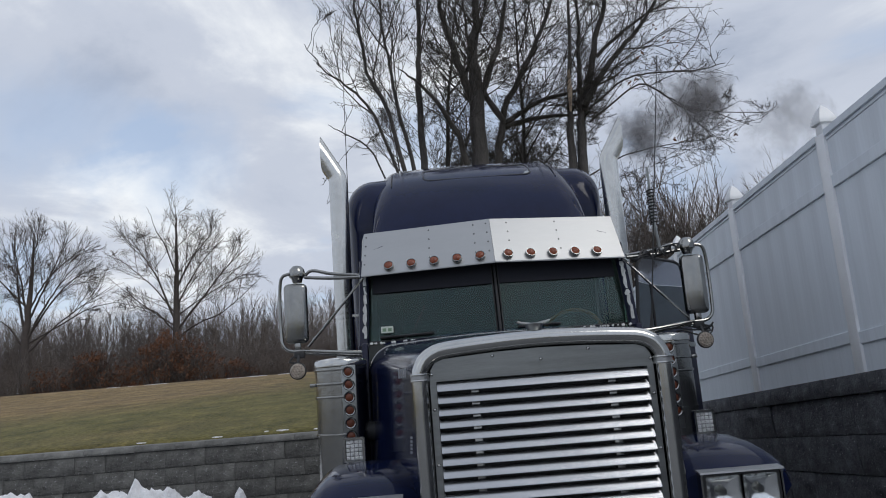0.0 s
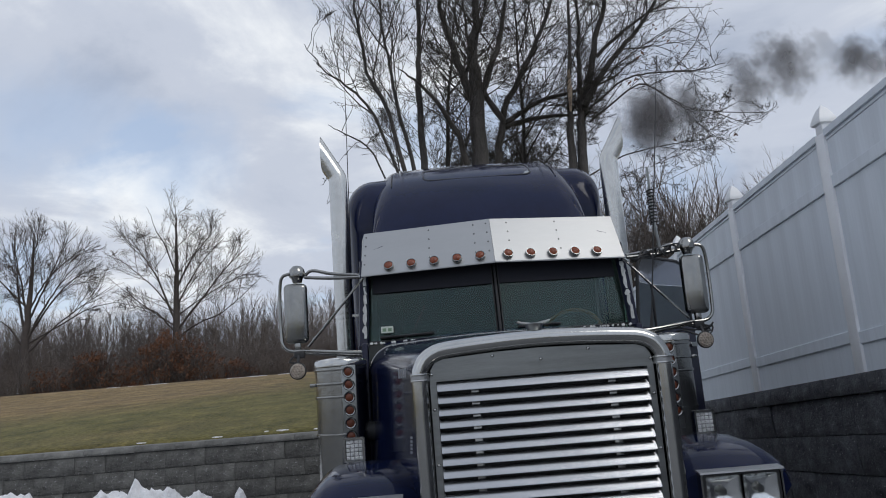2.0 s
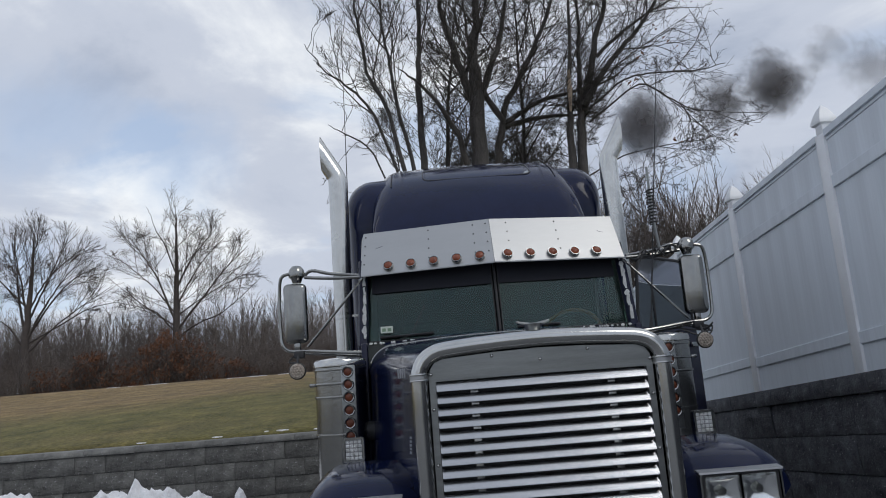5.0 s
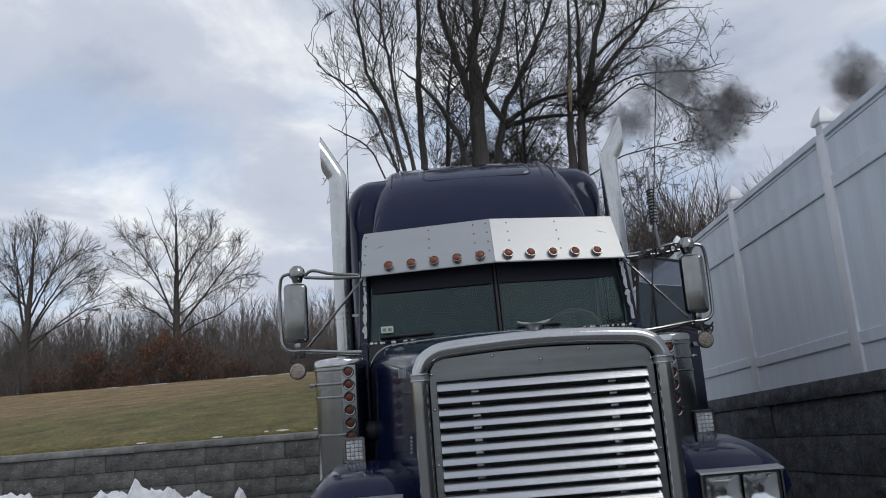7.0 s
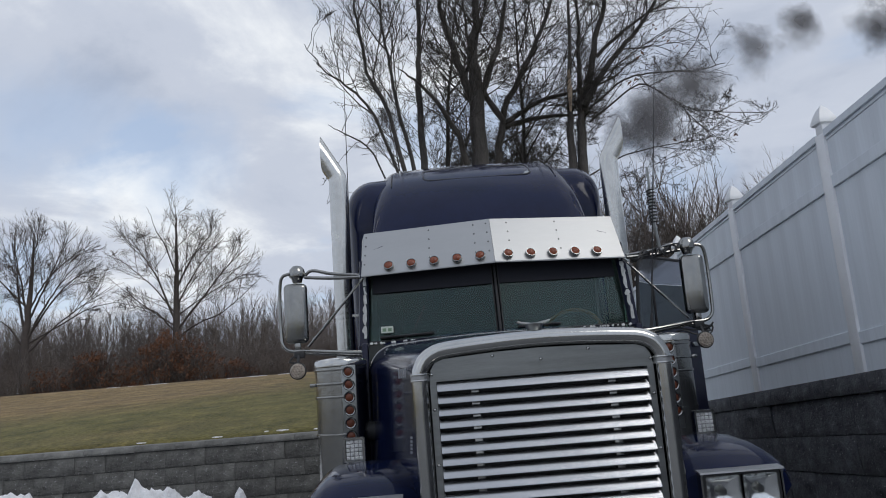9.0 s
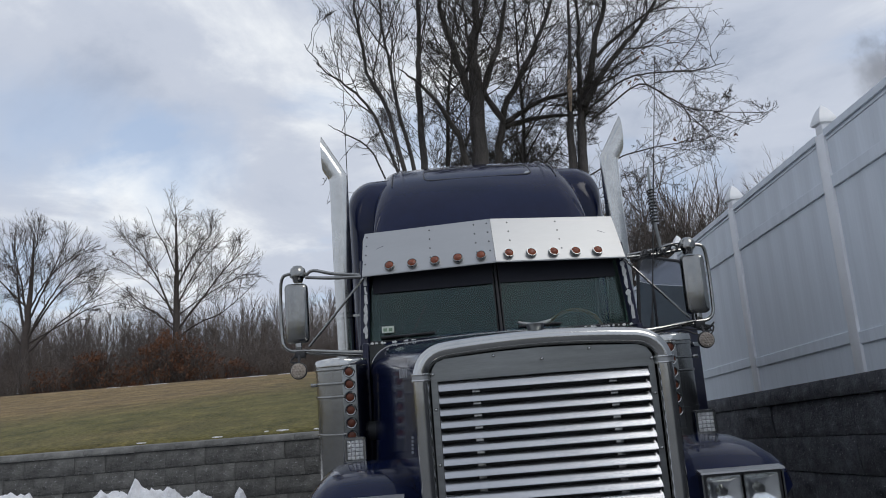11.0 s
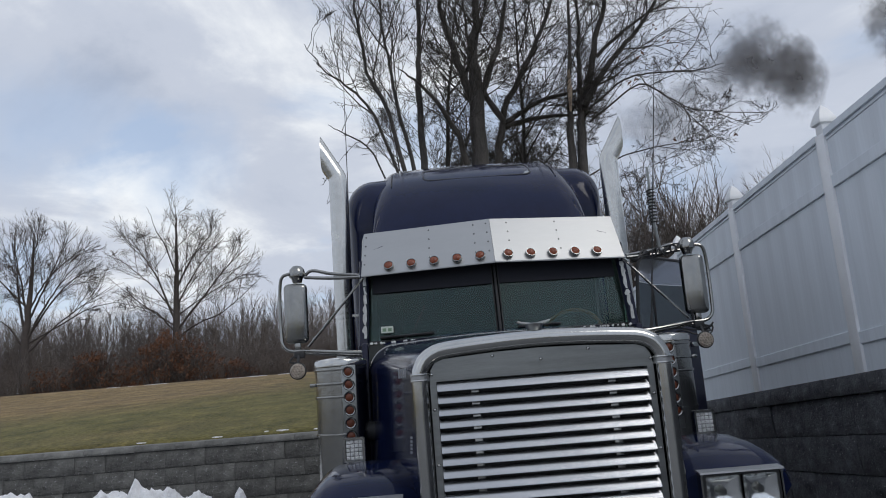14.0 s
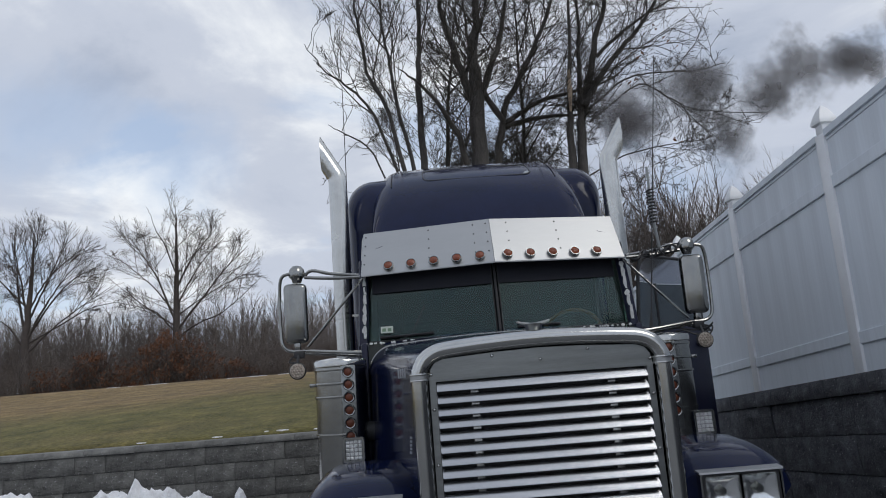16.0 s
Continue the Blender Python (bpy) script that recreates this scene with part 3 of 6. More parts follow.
def build_cab():
    # shell panels; the driver's side opening is filled by the open door
    W, Y0, Y1, ZB, ZT = 0.95, 1.78, 2.86, 0.80, 2.66
    part("cab_floor", box(bmesh.new(), -W, W, 1.66, Y1, ZB, ZB + 0.06), DARK, truck)
    part("firewall", box(bmesh.new(), -0.90, 0.90, 1.64, 1.68, ZB, 1.94), DARK, truck)
    part("cab_back", box(bmesh.new(), -W, W, Y1 - 0.05, Y1, ZB, ZT), DARK, truck)
    bm = bmesh.new()
    ring_loft(bm, [[Vector((x, y, z)) for x, z in ((-W, 2.52), (-W + 0.05, ZT - 0.04), (-W + 0.16, ZT), (0, ZT + 0.03), (W - 0.16, ZT), (W - 0.05, ZT - 0.04), (W, 2.52), (W - 0.05, 2.50), (0, 2.56), (-W + 0.05, 2.50))] for y in (Y0 + 0.12, 2.3, Y1)])
    part("cab_roof", bm, PAINT, truck)
    for s in (-1, 1):
        # windscreen pillars, with peeling paint
        p = part("pillar", tube(bmesh.new(), [(s * 0.945, 1.80, 1.95), (s * 0.935, 1.86, 2.25), (s * 0.925, 1.93, 2.56)], 0.035, 8), PAINT_DOOR, truck, "navy windscreen pillar with peeling paint")
        rng = random.Random(5 + s)
        z = 2.0
        while z < 2.44:
            h = rng.uniform(0.03, 0.11)
            xo, yo = s * (0.945 - (z - 1.95) * 0.033) - s * 0.012, 1.80 + (z - 1.95) * 0.2 - 0.036
            bm = bmesh.new()
            vs = [bm.verts.new((xo + s * rng.uniform(-0.006, 0.004) + dx * rng.uniform(0.7, 1.7), yo, z + dz * h)) for dx, dz in ((-0.009, 0), (-0.012, 0.4), (-0.006, 1), (0.006, 1.05), (0.010, 0.55), (0.007, 0))]
            bm.faces.new(vs)
            r = bmesh.ops.extrude_face_region(bm, geom=bm.faces[:])
            for v in r["geom"]:
                if isinstance(v, bmesh.types.BMVert):
                    v.co.y -= 0.003
            part("peeled_patch", bm, PRIMER, p)
            z += h + rng.uniform(-0.01, 0.018)
        # lower side and rear pillar
        part("cab_side", box(bmesh.new(), s * 0.955 - 0.02, s * 0.955 + 0.02, 2.70, Y1, ZB, 2.56, 0.01), PAINT_DOOR, truck)
        part("cab_sill", box(bmesh.new(), s * 0.955 - 0.02, s * 0.955 + 0.02, 1.66, 2.70, ZB, 0.98, 0.01), PAINT_DOOR, truck)
        part("cowl_side", box(bmesh.new(), s * 0.925 - 0.02, s * 0.925 + 0.02, 1.62, 1.80, ZB, 1.96, 0.01), PAINT_DOOR, truck)
        # windscreen: two flat panes meeting at the centre post
        bm = bmesh.new()
        a, b = Vector((s * 0.022, 1.70, 1.97)), Vector((s * 0.915, 1.83, 1.975))
        c, d = Vector((s * 0.895, 1.965, 2.58)), Vector((s * 0.022, 1.84, 2.60))
        off = Vector((0, 0.006, 0))
        ring_loft(bm, [[a, b, c, d], [a + off, b + off, c + off, d + off]])
        ob = part("windshield", bm, WINDSHIELD, truck, "dark tinted flat windshield pane")
        ob.visible_shadow = False
        part("windshield_gasket", tube(bmesh.new(), [d, a, b, c, d], 0.007, 6), BLACK, ob)
        # wiper
        if s < 0:
            w0, piv = (-0.83, -0.455), -0.625
        else:
            w0, piv = (0.12, 0.42), 0.20
        wip = part("wiper", tube(bmesh.new(), [(w0[0], 1.70 - 0.012 + abs(w0[0]) * 0.14, 2.0), (w0[1], 1.70 - 0.012 + abs(w0[1]) * 0.14, 2.005)], 0.008, 6), BLACK, truck)
        part("wiper_arm", tube(bmesh.new(), [(piv - 0.05, 1.735, 1.975), (piv + 0.02, 1.755, 2.01), (piv + 0.12, 1.80, 2.205) if s < 0 else (piv - 0.08, 1.72, 2.0)], 0.0025, 6), BLACK, wip)
    # flaked paint along the cowl under the windshield
    rng = random.Random(8)
    for s in (-1, 1):
        for k in range(16):
            x = s * rng.uniform(0.50, 0.92)
            y = 1.72 + 0.06 * abs(x)
            r = rng.uniform(0.005, 0.014)
            bm = bmesh.new()
            ring_loft(bm, [[Vector((x + r * q * math.cos(a) * rng.uniform(0.7, 1.3), y + 0.5 * r * math.sin(a), 1.962 + 0.012 * (1 - q) + r * q * 0.8 * math.sin(a) + rng.uniform(-0.002, 0.002))) for a in (0, 1.2, 2.5, 3.8, 5.0)] for q in (1.0, 0.6)])
            part("paint_flake", bm, PRIMER, truck)
    for s in (-1, 1):
        part("door_jamb", box(bmesh.new(), s * 0.90 - 0.05, s * 0.90 + 0.05, 2.02, 2.10, 1.5, 2.52, 0.01), DARK, truck)
        # dark strip before the glass, standing in for the visor underside's reflection
        bm = bmesh.new()
        lo, hi = (Vector((s * 0.024, 1.79, 2.318)), Vector((s * 0.872, 1.913, 2.318))), (Vector((s * 0.024, 1.848, 2.59)), Vector((s * 0.862, 1.968, 2.57)))
        ring_loft(bm, [[lo[0] + Vector((0, y, 0)), lo[1] + Vector((0, y, 0)), hi[1] + Vector((0, y, 0)), hi[0] + Vector((0, y, 0))] for y in (-0.024, -0.019)])
        part("visor_reflection_strip", bm, VISOR_REFLECTION, truck, "dark strip painted as the visor's reflection across the windshield top")
    part("centre_post", tube(bmesh.new(), [(0, 1.692, 1.96), (0, 1.835, 2.60)], 0.010, 8), BLACK, truck)
    st = part("inspection_sticker", box(bmesh.new(), -0.82, -0.735, 1.795, 1.797, 2.03, 2.075), STICKER, truck, "pale inspection sticker inside the windshield")
    for k in (0, 1):
        part("bar", box(bmesh.new(), -0.81 + 0.038 * k, -0.785 + 0.038 * k, 1.792, 1.7945, 2.04, 2.062), material("sticker_ink", (0.2, 0.3, 0.2), 0.7), st)
    # dashboard and steering wheel
    bm = bmesh.new()
    ring_loft(bm, [[Vector((x, y, z)) for y, z in ((1.70, 1.55), (1.72, 1.94), (1.98, 1.97), (2.12, 1.90), (2.14, 1.55))] for x in (-0.88, 0, 0.88)])
    part("dashboard", bm, DARK, truck)
    wheel_m = Matrix.Translation((0.59, 2.24, 1.92)) @ Matrix.Rotation(radians(-58), 4, "X")
    bm = tube(bmesh.new(), [wheel_m @ Vector((0.23 * math.cos(a * math.pi / 16), 0.23 * math.sin(a * math.pi / 16), 0)) for a in range(33)], 0.014, 8)
    sw = part("steering_wheel", bm, material("brown_wheel_rim", (0.26, 0.13, 0.06), 0.4, vary=0.2), truck, "dark brown steering wheel")
    for a in (90, 210, 330):
        part("spoke", tube(bmesh.new(), [wheel_m @ Vector((0, 0, -0.03)), wheel_m @ Vector((0.22 * math.cos(radians(a)), 0.22 * math.sin(radians(a)), 0))], 0.010, 6), WORN_CHROME, sw)
    for x in (-0.48, 0.48):
        seat = part("seat", box(bmesh.new(), x - 0.25, x + 0.25, 2.35, 2.80, 1.30, 1.48, 0.05, 3), DARK, truck)
        part("seat_back", box(bmesh.new(), x - 0.24, x + 0.24, 2.64, 2.78, 1.45, 2.15, 0.05, 3), DARK, seat)
    # passenger door, shut
    d = part("passenger_door", box(bmesh.new(), -0.985, -0.950, 1.80, 2.70, 0.98, 1.96, 0.012), PAINT_DOOR, truck)
    part("door_window", box(bmesh.new(), -0.970, -0.964, 1.92, 2.66, 1.96, 2.52), DOOR_GLASS, d)


def build_visor():
    # two flat aluminium wings meeting in a shallow V, with a folded lower lip
    vis = None
    for s in (-1, 1):
        bm = bmesh.new()
        top_o, bot_o = Vector((s * 0.915, 1.985, 2.778)), Vector((s * 0.938, 1.765, 2.435))
        top_i, bot_i = Vector((s * 0.001, 1.845, 2.795)), Vector((s * 0.001, 1.66, 2.447))
        pl = (bot_i - top_i).cross(top_o - top_i)
        bot_o.y = top_i.y - (pl.x * (bot_o.x - top_i.x) + pl.z * (bot_o.z - top_i.z)) / pl.y
        n = pl.normalized() * 0.006
        if n.y < 0:
            n = -n
        ring_loft(bm, [[top_i, top_o, bot_o, bot_i], [v + n for v in (top_i, top_o, bot_o, bot_i)]])
        wing = part("visor_wing", bm, BRUSHED, truck, "brushed aluminium drop visor half")
        lip = [bot_i, bot_o]
        bm = bmesh.new()
        ring_loft(bm, [[p, p + Vector((0, 0.035, 0.004)), p + Vector((0, 0.035, 0.010)), p + Vector((0, 0.0, 0.008))] for p in lip])
        part("lip", bm, BRUSHED, wing)
        # end cheek
        bm = bmesh.new()
        ring_loft(bm, [[top_o + Vector((dx, 0, 0)), bot_o + Vector((dx, 0, 0)), Vector((s * 0.95 + dx, 1.95, 2.50)), Vector((s * 0.94 + dx, 2.06, 2.74))] for dx in (0, -s * 0.004)])
        part("cheek", bm, BRUSHED, wing)
        nrm = -n.normalized()
        for k in range(5):
            x = 0.094 + 0.160 * k
            t = x / 0.93
            p = bot_i.lerp(bot_o, t).lerp(top_i.lerp(top_o, t), 0.16)
            lamp_m = Matrix.Translation(p) @ nrm.to_track_quat("Z", "Y").to_matrix().to_4x4()
            bm = lathe(bmesh.new(), [(0.037, 0.0), (0.038, 0.012), (0.034, 0.026), (0.030, 0.026), (0.029, 0.012)], (0, 0, 0), sides=24)
            bmesh.ops.transform(bm, matrix=lamp_m, verts=bm.verts)
            part("marker_bezel", bm, WORN_CHROME, wing)
            bm = lathe(bmesh.new(), [(0.029, 0.003), (0.029, 0.022), (0.022, 0.030), (0.010, 0.034), (0.0, 0.035)], (0, 0, 0), sides=20)
            bmesh.ops.transform(bm, matrix=lamp_m, verts=bm.verts)
            part("amber_lens", bm, AMBER, wing)
        bm = bmesh.new()
        for fx in ((0.03, 0.13, 0.48, 0.98) if s < 0 else (0.13, 0.52)):
            for k in range(4):
                p = top_i.lerp(top_o, fx).lerp(bot_i.lerp(bot_o, fx), 0.10 + 0.21 * k)
                q = nrm.to_track_quat("Z", "Y").to_matrix().to_4x4()
                sub = bmesh.ops.create_uvsphere(bm, u_segments=8, v_segments=5, radius=0.007, matrix=Matrix.Translation(p) @ q)
        tagged(part("rivets", bm, WORN_CHROME, wing), kind="stuff")


def section_block(ys, smooth=28):
    rings = []
    for y, w, top, r, bot in ys:
        arc = [(w - r + r * math.cos(radians(a)), top - r + r * math.sin(radians(a))) for a in range(0, 91, 10)]
        half = [(w, bot), (w, (bot + top - r) / 2)] + arc + [((w - r) * k, top + 0.02 * (1 - k * k)) for k in (0.66, 0.33, 0)]
        rings.append([Vector((x, y, z)) for x, z in half] + [Vector((-x, y, z)) for x, z in reversed(half[:-1])])
    return ring_loft(bmesh.new(), rings)


def build_sleeper():
    body = part("sleeper_body", section_block([(2.96, 1.06, 3.08, 0.10, 0.8), (3.0, 1.10, 3.28, 0.18, 0.8), (3.08, 1.135, 3.43, 0.22, 0.8), (3.2, 1.155, 3.51, 0.24, 0.8), (3.4, 1.17, 3.56, 0.25, 0.8), (3.8, 1.175, 3.595, 0.25, 0.8), (4.8, 1.175, 3.595, 0.22, 0.8), (4.86, 1.14, 3.53, 0.2, 0.8)]), PAINT, truck, "tall glossy navy sleeper box")
    slope = ((2.52, 0.89, 2.70, 0.13, 2.55), (2.60, 0.905, 2.86, 0.17, 2.55), (2.68, 0.91, 3.015, 0.20, 2.6), (2.77, 0.91, 3.165, 0.22, 2.6), (2.88, 0.91, 3.30, 0.23, 2.65), (3.0, 0.91, 3.41, 0.24, 2.7), (3.15, 0.905, 3.515, 0.24, 2.8), (3.35, 0.90, 3.61, 0.23, 2.9), (3.6, 0.89, 3.705, 0.23, 2.9), (3.9, 0.87, 3.77, 0.21, 3.1), (4.7, 0.83, 3.77, 0.19, 3.1), (4.84, 0.78, 3.67, 0.15, 3.1))
    roof = part("roof_fairing", section_block(slope), PAINT, truck, "sloping raised navy roof with a skylight")

    def crest(y):
        for a, b in zip(slope, slope[1:]):
            if a[0] <= y <= b[0]:
                return a[2] + (b[2] - a[2]) * (y - a[0]) / (b[0] - a[0])
        return slope[-1][2]
    # skylight: thin dark pane with a gasket on the slope
    def roof_z(y, x):
        return crest(y) + 0.02 * (1 - (x / 0.67) ** 2)
    ring, up = [], 0.001
    for x, v in round_rect(0.485, 0.155, 0.07, 6):
        y = 3.165 + v
        ring.append(Vector((x + 0.04, y, roof_z(y, x) + up)))
    bm = bmesh.new()
    ring_loft(bm, [[p - Vector((0, 0, 0.03)) for p in ring], ring])
    sk = part("skylight", bm, material("skylight_glass", (0.20, 0.22, 0.22), 0.05, metal=0.5, vary=0.1, bump=0.0, spec=1.0), roof, "dark glass skylight pane")
    part("gasket", tube(bmesh.new(), ring + ring[:1], 0.008, 6, False), BLACK, sk)
    for s in (-1, 1):
        pts = [Vector((s * (0.63 + 0.04 * t), 2.9 + 0.9 * t, 0)) for t in (0, 0.1, 0.25, 0.5, 0.75, 1)]
        seam = [Vector((s * 0.735, 2.98 + 0.06 * k, 0)) for k in range(8)]
        part("roof_seam", tube(bmesh.new(), [(p.x, p.y, crest(p.y) - 0.004) for p in seam], 0.005, 6), BLACK, roof)
        part("roof_rib", tube(bmesh.new(), [(p.x, p.y, crest(p.y) - 0.004) for p in pts], [0.004, 0.014, 0.02, 0.02, 0.02, 0.012], 8), PAINT, roof)


def build_stack(s):
    X, Y, r = s * 1.194, 2.87, 0.079
    rings, sides = [], 24

    def ring(c, d):
        d = Vector(d).normalized()
        u = Vector((0, 1, 0))
        w = d.cross(u).normalized()
        return [Vector(c) + (u * math.cos(2 * math.pi * k / sides) + w * math.sin(2 * math.pi * k / sides)) * r for k in range(sides)], d
    straight = [(0.9, 0), (2.0, 0), (3.42, 0)]
    for z, _ in straight:
        rings.append(ring((X, Y, z), (0, 0, 1))[0])
    R, A = 0.13, radians(30)
    for k in range(1, 8):
        a = A * k / 7
        rings.append(ring((X + s * R * (1 - math.cos(a)), Y, 3.44 + R * math.sin(a)), (s * math.sin(a), 0, math.cos(a)))[0])
    last, d = ring((X + s * R * (1 - math.cos(A)), Y, 3.44 + R * math.sin(A)), (s * math.sin(A), 0, math.cos(A)))
    end = []
    for p in last:
        k = (s * 1.326 - p.x) / d.x
        end.append(p + d * max(k, 0.004))
    for q in (0.35, 0.7, 1.0):
        rings.append([a.lerp(b, q) for a, b in zip(last, end)])
    c = sum(end, Vector()) / sides
    for q, back in ((0.94, 0.0), (0.93, 0.25)):
        rings.append([c + (p - c) * q - d * back for p in end])
    bm = bmesh.new()
    ring_loft(bm, rings)
    st = part("exhaust_pipe", bm, STACK, truck, "polished exhaust stack with a turned-out slanted tip")
    part("soot_plug", lathe(bmesh.new(), [(0.06, -0.005), (0.06, 0.0)], (X + s * 0.03, Y, 3.50), "z", 16), BLACK, st)
    # lower heat shield and clamps
    part("heat_shield", lathe(bmesh.new(), [(0.085, 0.85), (0.085, 1.95), (0.072, 1.98)], (X, Y, 0), sides=24), WORN_CHROME, st)
    for z in (2.24, 2.28):
        part("clamp", lathe(bmesh.new(), [(0.075, z - 0.009), (0.082, z - 0.009), (0.082, z + 0.009), (0.075, z + 0.009)], (X, Y, 0), sides=24), CHROME, st)
    part("bracket", box(bmesh.new(), min(s * 0.96, s * 1.16), max(s * 0.96, s * 1.16), 2.83, 2.85, 2.25, 2.27), WORN_CHROME, st)


def build_mirror(s):
    m = part("mirror", box(bmesh.new(), -0.080, 0.080, -0.055, 0.045, -0.212, 0.205, 0.035, 4), WORN_CHROME, truck, "tall dull stainless side mirror on tube brackets")
    m.location, m.rotation_euler = (s * 1.405, 1.82, 2.215), (0, 0, s * radians(-10))
    g = new("mirror_glass", mesh_of(box(bmesh.new(), -0.07, 0.07, 0.044, 0.049, -0.19, 0.19), CHROME, "mirror_glass"))
    g.parent = m

    def arm(name, pts, r, mat=WORN_CHROME):
        return part(name, tube(bmesh.new(), smooth_path(pts, 4), r, 8), mat, truck)
    loop = arm("mirror_bracket", [(s * 1.40, 1.80, 2.485), (s * 1.455, 1.80, 2.49), (s * 1.50, 1.80, 2.455), (s * 1.515, 1.81, 2.30), (s * 1.512, 1.81, 2.08), (s * 1.498, 1.80, 1.995), (s * 1.45, 1.79, 1.955), (s * 1.36, 1.78, 1.945)], 0.012)
    part("dome", lathe(bmesh.new(), [(0.0, 0.065), (0.03, 0.058), (0.050, 0.036), (0.058, 0.005), (0.055, -0.018), (0.04, -0.03), (0.03, -0.06), (0.0, -0.062)], (s * 1.39, 1.82, 2.488), sides=20), WORN_CHROME, loop)
    part("nut", box(bmesh.new(), s * 1.40 - 0.02, s * 1.40 + 0.02, 1.79, 1.83, 1.955, 2.01, 0.004), WORN_CHROME, loop)
    arm("upper_arm", [(s * 0.955, 1.84, 2.455), (s * 1.15, 1.83, 2.478), (s * 1.28, 1.82, 2.508), (s * 1.335, 1.82, 2.478)], 0.012)
    arm("upper_arm", [(s * 0.945, 1.80, 2.435), (s * 1.15, 1.80, 2.442), (s * 1.335, 1.81, 2.462)], 0.012)
    arm("brace", [(s * 0.93, 1.83, 2.43), (s * 1.12, 1.80, 2.205), (s * 1.325, 1.78, 1.975)], 0.009)
    arm("lower_arm", [(s * 0.83, 1.66, 1.905), (s * 1.05, 1.70, 1.915), (s * 1.36, 1.78, 1.95)], 0.011)
    arm("lower_arm", [(s * 0.95, 1.72, 1.885), (s * 1.15, 1.75, 1.905), (s * 1.36, 1.78, 1.935)], 0.008)
    jb = part("knuckle", box(bmesh.new(), s * 1.385 - 0.035, s * 1.385 + 0.035, 1.75, 1.81, 1.90, 1.95, 0.01), BLACK, loop)
    part("wire", tube(bmesh.new(), smooth_path([(s * 1.42, 1.77, 1.92), (s * 1.45, 1.75, 1.88), (s * 1.40, 1.72, 1.87)], 4), 0.006, 6), BLACK, loop)
    lamp = part("turn_lamp", lathe(bmesh.new(), [(0.0, 1.745), (0.045, 1.742), (0.057, 1.715), (0.057, 1.70), (0.050, 1.694)], (s * 1.389, 0, 1.814), "y", 24), BLACK, truck, "round pale amber turn lamp hanging under the mirror")
    part("lens", lathe(bmesh.new(), [(0.052, 1.70), (0.050, 1.690), (0.03, 1.685), (0.0, 1.684)], (s * 1.389, 0, 1.814), "y", 24), LIGHT_LENS, lamp)
    bm = bmesh.new()
    for rr, cnt in ((0.0, 1), (0.018, 6), (0.037, 12)):
        for k in range(cnt):
            a = 2 * math.pi * k / cnt
            bmesh.ops.create_uvsphere(bm, u_segments=8, v_segments=5, radius=0.0085, matrix=Matrix.Translation((s * 1.389 + rr * math.cos(a), 1.686, 1.814 + rr * math.sin(a))))
    part("led", bm, LIGHT_LENS, lamp)
    part("stem", tube(bmesh.new(), [(s * 1.389, 1.72, 1.865), (s * 1.389, 1.76, 1.92)], 0.01, 6), BLACK, lamp)


def build_door():
    """The driver's door, hinged at its front edge; its own origin lies on the hinge."""
    d = empty("driver_door", parent=truck)
    d["label"] = "navy driver's door standing open, window half down"
    L0 = 0.96
    part("door_skin", box(bmesh.new(), -0.02, 0.02, 0.0, L0, -1.02, 0.0, 0.012), PAINT_DOOR, d)
    part("door_lining", box(bmesh.new(), -0.045, -0.02, 0.04, L0 - 0.04, -0.98, -0.03, 0.01), DARK, d)
    path = [(0, 0.02, 0.0), (0, 0.10, 0.42), (0, 0.15, 0.50), (0, 0.24, 0.525), (0, 0.80, 0.525), (0, 0.90, 0.50), (0, L0 - 0.02, 0.42), (0, L0 - 0.015, 0.0)]
    part("window_frame", tube(bmesh.new(), path, 0.013, 8), BLACK, d)
    part("quarter_post", tube(bmesh.new(), [(0, 0.30, 0.0), (0, 0.30, 0.32)], 0.012, 6), BLACK, d)
    # dark panes below, a smoked wind guard above them
    for name, ln, mat in (("window_pane", ((0.30, 0), (0.30, 0.315), (L0 - 0.03, 0.325), (L0 - 0.03, 0)), DOOR_GLASS),
                          ("quarter_window", ((0.04, 0), (0.09, 0.33), (0.30, 0.315), (0.30, 0)), DOOR_GLASS),
                          ("wind_guard", ((0.09, 0.335), (0.12, 0.45), (0.24, 0.52), (0.80, 0.52), (0.90, 0.49), (L0 - 0.03, 0.42), (L0 - 0.03, 0.33), (0.30, 0.32)), GUARD)):
        bm = bmesh.new()
        ring_loft(bm, [[Vector((x, y, z)) for y, z in ln] for x in (-0.003, 0.003)])
        part(name, bm, mat, d).visible_shadow = False
    part("door_handle", box(bmesh.new(), 0.02, 0.05, 0.78, 0.90, -0.16, -0.12, 0.008), CHROME, d)
    return d


